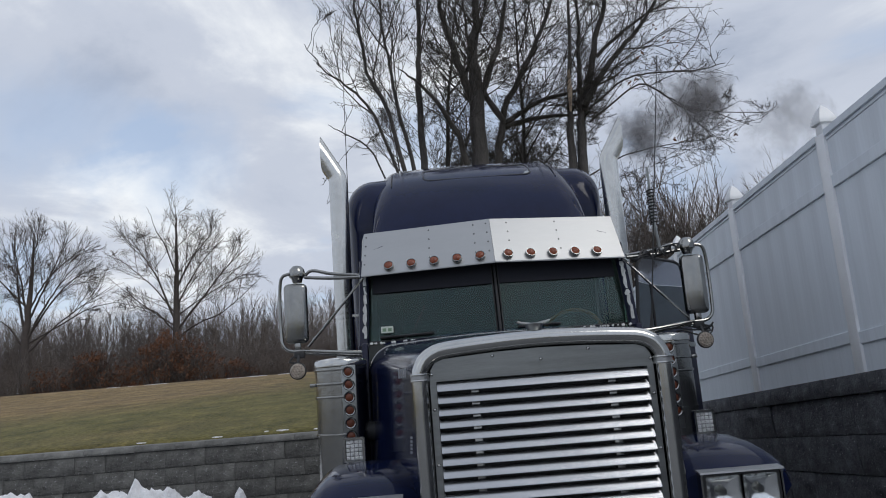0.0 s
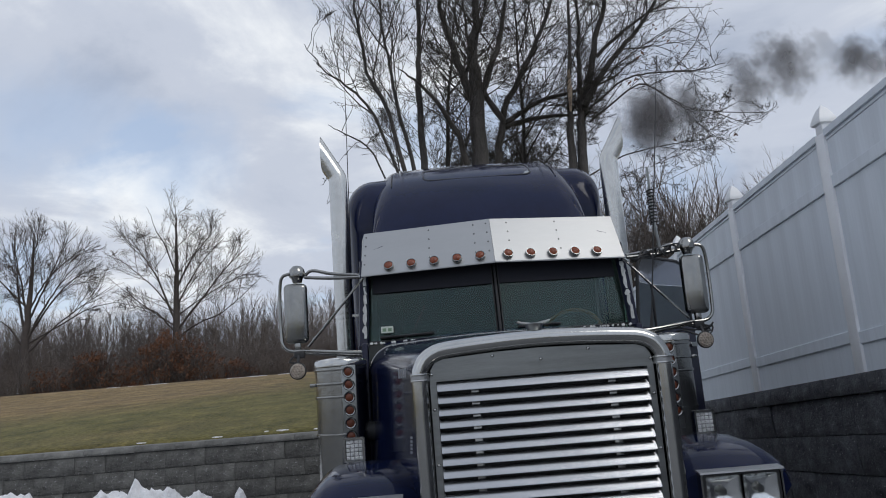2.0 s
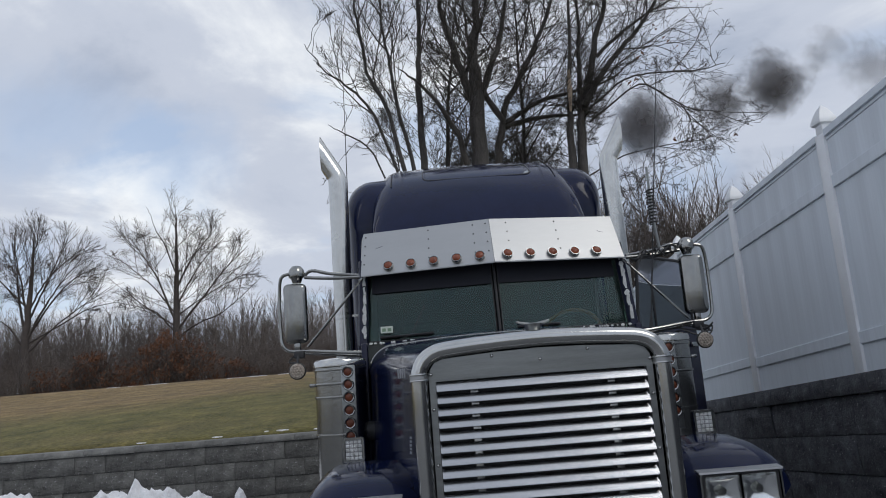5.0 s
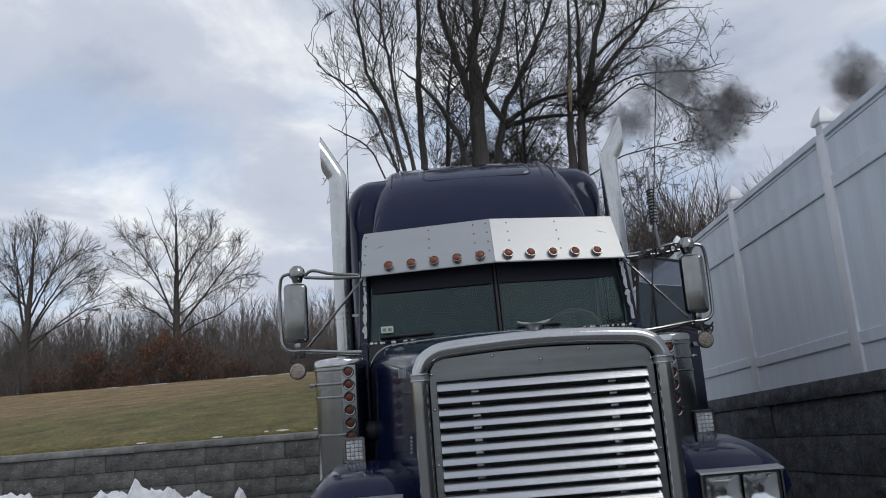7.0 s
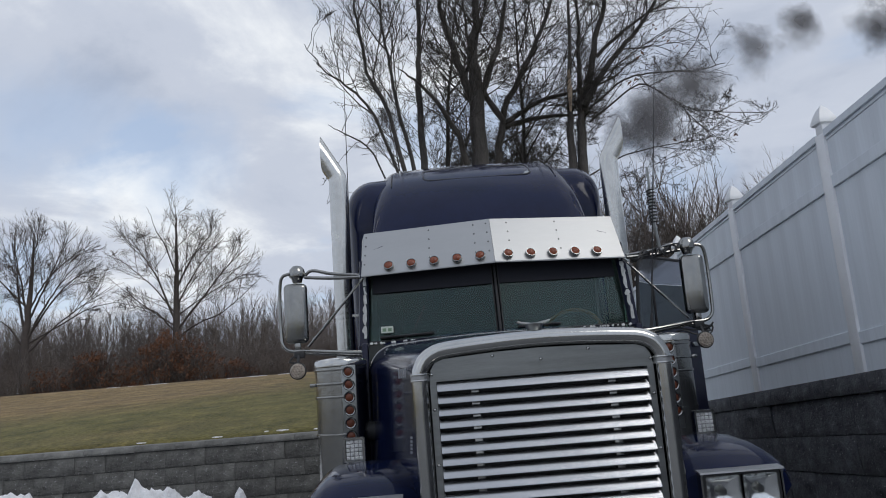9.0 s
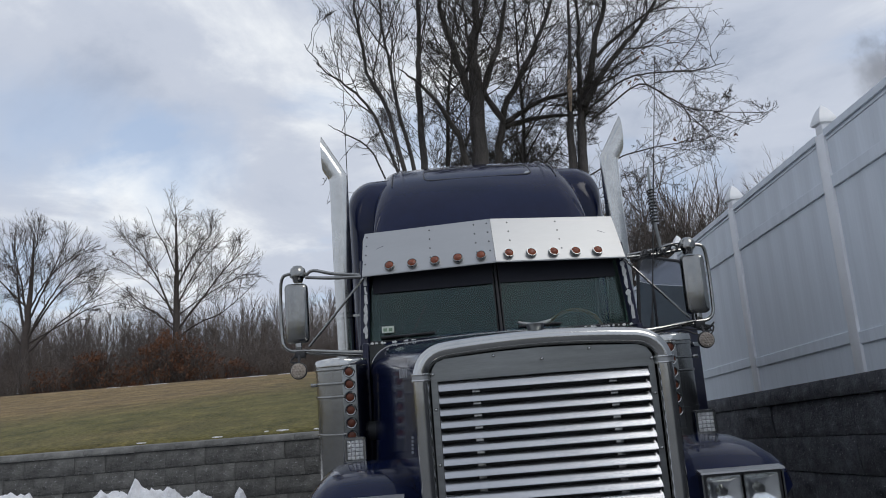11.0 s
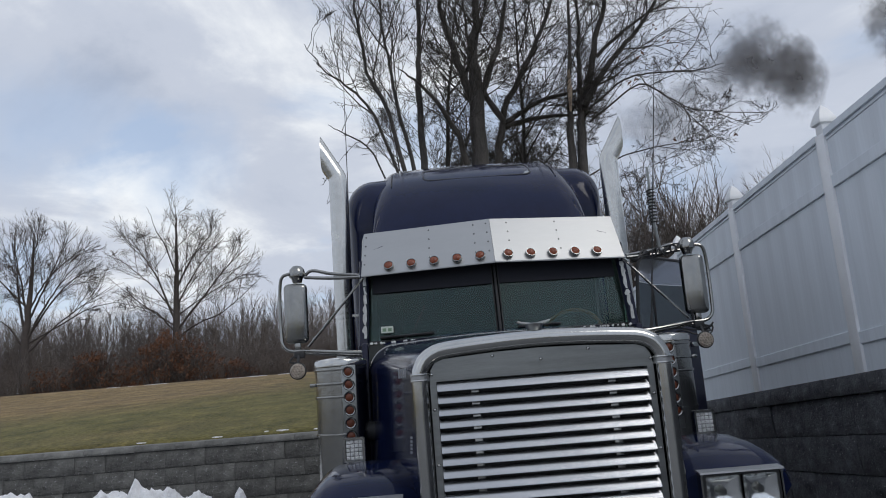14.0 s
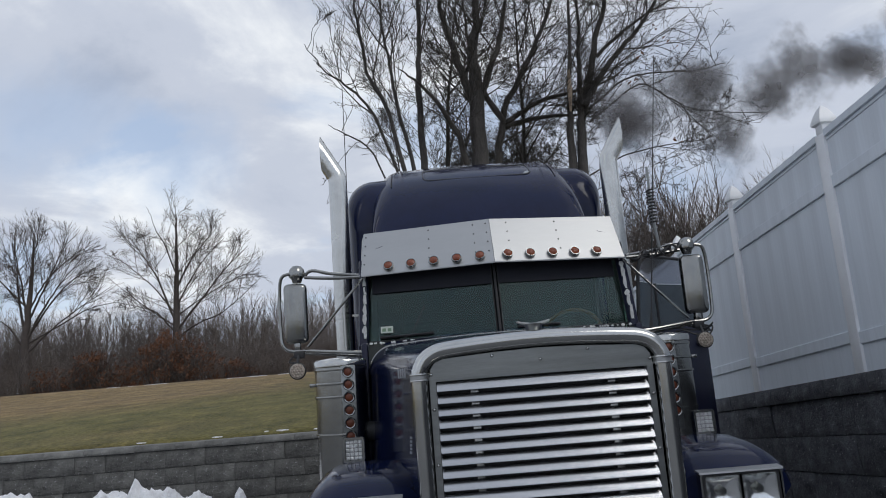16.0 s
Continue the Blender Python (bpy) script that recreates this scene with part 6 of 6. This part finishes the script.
SMOKE_AT[7.0] = [(1.39, 3.87, 0.17, 0.13, 0.50), (1.66, 4.04, 0.17, 0.17, 0.30), (1.99, 4.16, 0.33, 0.20, 0.45), (2.41, 4.09, 0.33, 0.23, 0.50), (2.47, 3.79, 0.30, 0.30, 0.40)]
SMOKE_AT[7.5] = [(1.48, 3.75, 0.19, 0.11, 0.70), (1.85, 3.87, 0.23, 0.11, 0.50), (2.24, 4.14, 0.17, 0.17, 0.35), (2.35, 3.95, 0.13, 0.10, 0.25), (3.02, 4.09, 0.10, 0.07, 0.20), (3.48, 4.47, 0.33, 0.23, 0.40), (3.79, 4.37, 0.20, 0.27, 0.50)]
SMOKE_AT[8.0] = [(1.46, 3.83, 0.17, 0.13, 0.60), (1.76, 3.99, 0.19, 0.15, 0.65), (2.05, 4.08, 0.27, 0.20, 0.65), (2.27, 3.84, 0.27, 0.17, 0.40), (2.66, 3.85, 0.20, 0.08, 0.15)]
SMOKE_AT[8.5] = [(1.42, 3.83, 0.15, 0.15, 0.35), (1.67, 4.15, 0.20, 0.10, 0.30), (2.03, 4.16, 0.13, 0.10, 0.20), (2.40, 4.47, 0.23, 0.17, 0.45), (2.84, 4.52, 0.27, 0.17, 0.40), (3.21, 4.57, 0.23, 0.17, 0.45), (2.90, 4.21, 0.17, 0.23, 0.40), (3.60, 4.31, 0.23, 0.27, 0.45)]
SMOKE_AT[9.0] = [(1.42, 3.79, 0.17, 0.13, 0.50), (1.73, 4.03, 0.25, 0.25, 0.80), (2.00, 4.24, 0.27, 0.20, 0.70), (2.26, 4.29, 0.17, 0.10, 0.40), (3.31, 4.71, 0.17, 0.17, 0.30), (2.82, 4.44, 0.33, 0.27, 0.12)]
SMOKE_AT[9.5] = [(1.46, 3.83, 0.17, 0.15, 0.30), (1.76, 3.99, 0.23, 0.17, 0.30), (2.43, 4.24, 0.27, 0.23, 0.40), (2.97, 4.43, 0.30, 0.27, 0.50), (3.49, 4.55, 0.27, 0.23, 0.30)]
SMOKE_AT[10.0] = [(1.68, 3.92, 0.30, 0.20, 0.15), (2.65, 4.23, 0.33, 0.27, 0.20), (3.40, 4.40, 0.30, 0.23, 0.15)]
SMOKE_AT[12.0] = [(1.55, 3.75, 0.27, 0.20, 0.15), (1.82, 3.91, 0.27, 0.23, 0.15)]
SMOKE_AT[12.5] = [(1.38, 3.76, 0.19, 0.23, 0.60), (1.98, 4.05, 0.27, 0.17, 0.20), (2.62, 4.30, 0.27, 0.17, 0.35), (3.04, 4.43, 0.27, 0.10, 0.30)]
SMOKE_AT[13.0] = [(1.53, 3.86, 0.30, 0.21, 0.30), (1.98, 4.05, 0.23, 0.30, 0.45), (2.17, 4.37, 0.28, 0.23, 0.70), (2.44, 4.51, 0.13, 0.13, 0.50), (2.91, 4.51, 0.33, 0.20, 0.15)]
SMOKE_AT[13.5] = [(1.49, 3.83, 0.23, 0.23, 0.60), (1.66, 4.07, 0.20, 0.20, 0.40), (2.55, 4.54, 0.27, 0.17, 0.30), (3.03, 4.58, 0.30, 0.27, 0.55), (3.11, 4.19, 0.10, 0.20, 0.40), (3.59, 4.70, 0.27, 0.17, 0.30)]
SMOKE_AT[14.0] = [(1.61, 3.93, 0.33, 0.17, 0.25), (2.12, 4.04, 0.20, 0.20, 0.30), (2.47, 4.24, 0.30, 0.25, 0.70), (2.75, 4.45, 0.23, 0.27, 0.60), (3.30, 4.26, 0.20, 0.10, 0.15)]
SMOKE_AT[14.5] = [(1.72, 3.99, 0.30, 0.23, 0.60), (1.55, 3.79, 0.20, 0.20, 0.35), (1.42, 3.58, 0.13, 0.13, 0.25), (3.03, 4.39, 0.30, 0.27, 0.60), (3.33, 4.41, 0.33, 0.23, 0.40), (3.74, 4.68, 0.20, 0.17, 0.45)]
SMOKE_AT[15.0] = [(1.48, 3.75, 0.20, 0.19, 0.80), (1.83, 3.99, 0.30, 0.19, 0.60), (2.21, 3.96, 0.20, 0.20, 0.30), (2.38, 4.36, 0.27, 0.15, 0.70), (2.79, 4.25, 0.23, 0.12, 0.60), (3.27, 4.49, 0.27, 0.19, 0.60), (3.63, 4.69, 0.17, 0.10, 0.40)]
SMOKE_AT[15.5] = [(1.49, 3.83, 0.20, 0.15, 0.60), (1.82, 3.91, 0.27, 0.20, 0.70), (2.19, 4.04, 0.33, 0.25, 0.80), (2.60, 4.16, 0.30, 0.21, 0.75), (3.17, 4.34, 0.30, 0.19, 0.60), (3.57, 4.54, 0.30, 0.20, 0.40)]
SMOKE_AT[16.0] = [(1.39, 3.83, 0.17, 0.20, 0.80), (1.66, 4.04, 0.25, 0.20, 0.80), (2.06, 4.16, 0.32, 0.21, 0.80), (2.43, 3.98, 0.27, 0.23, 0.75), (2.37, 3.54, 0.19, 0.19, 0.70), (2.85, 4.14, 0.30, 0.17, 0.70), (3.31, 4.33, 0.30, 0.17, 0.65), (3.67, 4.30, 0.23, 0.19, 0.65)]


def build_smoke():
    """Puffs leave the pipe and pass from cloud to cloud; each is blown to the right at about 1.1 m in half a second."""
    rng = random.Random(42)
    made, alive = [], []
    times = sorted(SMOKE_AT)
    for t in times:
        clouds = SMOKE_AT[t]
        need = [(max(1, round(4.3 * c[4])) if c[4] > 0.4 else max(2, round(8 * c[4]))) + int(c[0] < 1.6) for c in clouds]
        for p in alive[:]:
            age = t - p["way"][-1][0]
            x, z, a, b = p["way"][-1][1:]
            gx, gz = x + 2.25 * age, z + 0.35 * age
            if age > 0.6 or gx > 4.15:
                alive.remove(p)
                continue
            k = min(range(len(clouds)), key=lambda i: abs(clouds[i][0] - gx) + 0.6 * abs(clouds[i][1] - gz) + (9 if clouds[i][0] < x + 0.25 else 0) + (0.7 if need[i] <= 0 else 0) + (3 if need[i] <= -2 else 0))
            if clouds[k][0] < x + 0.25 or need[k] <= -1 and gx > 3.2:
                alive.remove(p)
                continue
            c = clouds[k]
            need[k] -= len(p["wisps"])
            p["way"].append((t, c[0] + rng.uniform(-0.3, 0.3) * c[2], c[1] + rng.uniform(-0.3, 0.3) * c[3], c[2], c[3]))
        for c, n in zip(clouds, need):
            while n > 0:
                m = n if n <= 3 else 2
                n -= m
                age = min(0.9, max(0.09, (c[0] - TIP.x) / 2.3 + rng.uniform(-0.04, 0.04)))
                wisps = []
                for _ in range(m):
                    size = min(7, max(0, round((0.5 * (c[2] + c[3]) * 1.55 - 0.20) / 0.04 + rng.uniform(-0.8, 0.8))))
                    ang, far = rng.uniform(0, 2 * math.pi), rng.random() ** 0.5
                    wisps.append((size, Vector((0.62 * far * math.cos(ang), rng.uniform(0.0, 0.3), 0.62 * far * math.sin(ang))), rng.uniform(-14, 14), rng.uniform(76, 104), rng.uniform(-60, 60), rng.uniform(0, 360)))
                p = dict(born=t - age, dense=c[4] > 0.4, wisps=wisps, way=[(t, c[0] + (0.09 if c[0] < 1.6 else 0.0) + rng.uniform(-0.25, 0.25) * c[2], c[1] + rng.uniform(-0.25, 0.25) * c[3], c[2], c[3])])
                made.append(p)
                alive.append(p)

    def spot(p, out, t):
        """Where a wisp floats at t seconds."""
        way = [(p["born"], TIP.x, TIP.z, 0.05, 0.05)] + p["way"]
        x, z, a, b = way[-1][1] + 2.24 * (t - way[-1][0]), way[-1][2] + 0.3 * (t - way[-1][0]), way[-1][3], way[-1][4]
        for u, v in zip(way, way[1:]):
            if u[0] <= t < v[0]:
                q = (t - u[0]) / (v[0] - u[0])
                x, z, a, b = (u[i] + (v[i] - u[i]) * q for i in range(1, 5))
        return x + out.x * a, z + out.z * b

    # the smoke stays thin: no more than a few wisps lie behind one another
    placed, kept = [], []
    for p in sorted(made, key=lambda p: not p["dense"]):
        wisps = []
        for w in p["wisps"]:
            r = 0.20 + 0.04 * w[0]
            ticks = [k * 0.25 for k in range(max(0, math.ceil(p["born"] * 4)), min(64, int((p["way"][-1][0] + 0.5) * 4)) + 1)]
            track = {t: spot(p, w[1], t) for t in ticks}
            full = False
            for t, (x, z) in track.items():
                for dx, dz in ((0, 0), (0.6, 0), (-0.6, 0), (0, 0.6), (0, -0.6)):
                    deep = 0
                    for other, size in placed:
                        q = other.get(t)
                        if q and ((q[0] - x - dx * r) / 1.3) ** 2 + (q[1] - z - dz * r) ** 2 < (1.1 * size) ** 2:
                            deep += 1
                    full = full or deep >= 6
            if not full:
                placed.append((track, r))
                wisps.append(w)
        if len(wisps) == 1:
            # a shred torn off the billow
            size, out, yaw, tilt, spin, phase = wisps[0]
            wisps.append((0, Vector((-0.7 * out.x - 0.4, out.y, -0.7 * out.z + 0.5)), -yaw, tilt, -spin, phase + 90))
        if wisps:
            p["wisps"] = wisps
            p["puff"] = tagged(empty("smoke_puff"), "dark grey diesel smoke puff drifting from the exhaust stack", "smoke", "puffs of exhaust smoke")
            p["obs"] = []
            for w in wisps:
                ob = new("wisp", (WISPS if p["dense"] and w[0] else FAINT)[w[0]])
                ob.parent = p["puff"]
                p["obs"].append(ob)
            kept.append(p)
    return kept


puffs = build_smoke()


# ---- block courses of the two walls ----
def block_mesh(name, ln, h, depth, mat, seed, rough):
    """A split-face block: uneven front (towards -y), worn edges."""
    rng = random.Random(seed)
    nx, nz = 5, 3
    bm = bmesh.new()
    g = 0.0025
    rows = []
    for j in range(nz + 1):
        row = []
        for i in range(nx + 1):
            edge = i in (0, nx) or j in (0, nz)
            x, z = 0.0025 + (ln - 0.005) * i / nx, g + (h - 2 * g) * j / nz
            y = rng.uniform(0.004, 0.014) if j in (0, nz) else rng.uniform(-0.004, 0.004) if edge else -rng.uniform(0.0, rough)
            if not edge:
                x, z = x + rng.uniform(-0.02, 0.02), z + rng.uniform(-0.012, 0.012)
            row.append(bm.verts.new((x, y, z)))
        rows.append(row)
    for j in range(nz):
        for i in range(nx):
            bm.faces.new((rows[j][i], rows[j][i + 1], rows[j + 1][i + 1], rows[j + 1][i]))
    rim = [rows[0][i] for i in range(nx)] + [rows[j][nx] for j in range(nz)] + [rows[nz][i] for i in range(nx, 0, -1)] + [rows[j][0] for j in range(nz, 0, -1)]
    back = [bm.verts.new((v.co.x, depth, v.co.z)) for v in rim]
    for i in range(len(rim)):
        k = (i + 1) % len(rim)
        bm.faces.new((rim[i], back[i], back[k], rim[k]))
    return mesh_of(bm, mat, name, 25)


def build_blocks():
    rng = random.Random(9)
    lens = (0.45, 0.60, 0.76)
    left = [(ln, block_mesh("block", ln, 0.252, 0.16, STONE, 200 + k, 0.040)) for k, ln in enumerate(lens * 2)]
    caps = [(ln, block_mesh("cap_stone", ln, 0.096, 0.30, STONE_CAP, 300 + k, 0.008)) for k, ln in enumerate(lens)]
    for c in range(4):
        x, z = -10.5, 0.648 - 0.255 * c
        while x < WALL_END - 0.1:
            ln, me = rng.choice(left)
            ob = new("block", me)
            ob.parent, ob.location = wall_left, (x, WALL_Y + rng.uniform(-0.008, 0.008), z)
            x += ln
    x = -10.5
    while x < WALL_END - 0.1:
        ln, me = rng.choice(caps)
        ob = new("cap_stone", me)
        ob.parent, ob.location = wall_left, (x, WALL_Y - 0.025, 0.905)
        x += ln
    right = [(ln, block_mesh("block", ln, 0.297, 0.16, STONE_DARK, 400 + k, 0.035)) for k, ln in enumerate(lens * 2)]
    rcaps = [(ln, block_mesh("cap_stone", ln, 0.148, 0.36, STONE_DARK, 500 + k, 0.012)) for k, ln in enumerate(lens)]
    slope = math.atan(0.101)
    turn = Matrix.Rotation(radians(-90), 4, "Z") @ Matrix.Rotation(-slope, 4, "Y")
    run = math.cos(slope)
    for c in range(-1, 5):
        y = 9.6
        while y > -1.5:
            ln, me = rng.choice(rcaps if c < 0 else right)
            ob = new("cap_stone" if c < 0 else "block", me)
            z = bank_top(y) - (0.15 if c < 0 else 0.15 + 0.30 * (c + 1))
            ob.parent = wall_right
            ob.matrix_basis = Matrix.Translation((WALL_X - (0.03 if c < 0 else 0) + rng.uniform(-0.01, 0.01), y, z)) @ turn
            y -= ln * run


build_blocks()


# ---- what moves ----
def motions():
    # the cab rocks a little on its springs as the engine is revved
    shake = ((0, 0), (0.9, 0), (1.5, -0.4), (2.0, 0), (2.6, 0), (3.0, -1), (3.5, -1), (4.0, 1.2), (4.4, 0), (5.0, -0.6), (5.5, 0.5), (6.3, 0), (9.0, 0), (10.2, 0.4), (11.5, 1.2), (12.0, 0), (12.5, -1.2), (13.0, 1.2), (13.4, 0), (15.2, 0), (15.5, 0.6), (16.0, -0.4))
    walk(truck, [(t, pose(0.0045 * d, 0, 0, 0, 0.02 * d, 0)) for t, d in shake])
    # the driver's door swings slowly further open
    swing = ((0, 41.5), (1, 42), (2, 42.6), (3, 43.6), (4, 43.6), (6.5, 43.4), (7.5, 44.6), (8.5, 44.2), (9, 44.2), (11.5, 43.4), (14.5, 43.6), (15, 43.8), (15.5, 45.8), (16, 48.2))
    walk(door, [(t, pose(0.98, 1.86, 1.94, 0, 0, -a)) for t, a in swing])
    # whips of the two antennas
    for k, a in enumerate(antennas):
        p = a.location.copy()
        rows = [(0.5 * i, pose(p.x, p.y, p.z, 0, (0.75, 8.1)[k] + 0.35 * math.sin(1.9 * i + k), 0)) for i in range(33)]
        walk(a, rows)
    for p in puffs:
        inside = Vector((0.3, 3.9, 2.2))
        t0, way = p["born"], [w for w in p["way"]]
        spots = [(t, Vector((x, 3.0, z)), a, b) for t, x, z, a, b in way]
        t, c, a, b = spots[-1]
        k = 0
        while c.x < 5.2:
            # on past the fence and out of sight
            k += 1
            t, c = t + 0.5, c + Vector((1.12, 0, 0.15))
            spots.append((t, c, a * (1 + 0.12 * k), b * (1 + 0.12 * k)))
        rows, turns = [], [[] for _ in p["wisps"]]

        def key(t, c, a, b, s):
            rows.append((t, Matrix.Translation(c)))
            for (size, out, yaw, tilt, spin, phase), ln in zip(p["wisps"], turns):
                shut = 60 * max(0.0, 1 - s / 0.07)
                ln.append((t, Matrix.Translation((out.x * a, out.y, out.z * b)) @ Matrix.Rotation(radians(yaw + shut), 4, "Z") @ Matrix.Rotation(radians(tilt), 4, "X") @ Matrix.Rotation(radians(phase + spin * min(s, 1.4)), 4, "Z")))

        if t0 > 0.1:
            key(0, inside, 0.05, 0.05, 0)
            if t0 > 0.14:
                key(t0 - 0.034, inside, 0.05, 0.05, 0)
            key(t0, TIP, 0.06, 0.06, 0)
            t, c, a, b = spots[0]
            for s in (0.09, 0.3, 0.6):
                if t0 + s < min(t - 0.08, 15.9):
                    q = s / (t - t0)
                    key(t0 + s, TIP.lerp(c, q) + Vector((0, 0, 0.25 * q * (1 - q))), a * (0.25 + 0.75 * q), b * (0.25 + 0.75 * q), s)
        else:
            # already in the air when the clip begins
            t, c, a, b = spots[0]
            q = min(1.0, max(0.0, -t0) / max(0.05, t - t0))
            if t > 0.02:
                key(0, TIP.lerp(c, q), a * max(q, 0.2), b * max(q, 0.2), -t0)
        for t, c, a, b in spots:
            if t <= 16.0:
                key(t, c, a, b, t - t0)
            else:
                (ta, ca, aa, ba) = [q for q in spots if q[0] <= 16.0][-1] if spots[0][0] <= 16.0 else (t0, TIP, 0.06, 0.06)
                q = (16.0 - ta) / (t - ta)
                if q > 0.05:
                    key(16.0, ca.lerp(c, q), aa + (a - aa) * q, ba + (b - ba) * q, 16.0 - t0)
                break
        if rows[-1][0] < 15.97:
            t, c, a, b = spots[-1]
            key(16.0, c + Vector((0.4, 0, 0.1)), a, b, 2.0)
        walk(p["puff"], rows)
        for w, ln in zip(p["obs"], turns):
            walk(w, ln)


motions()
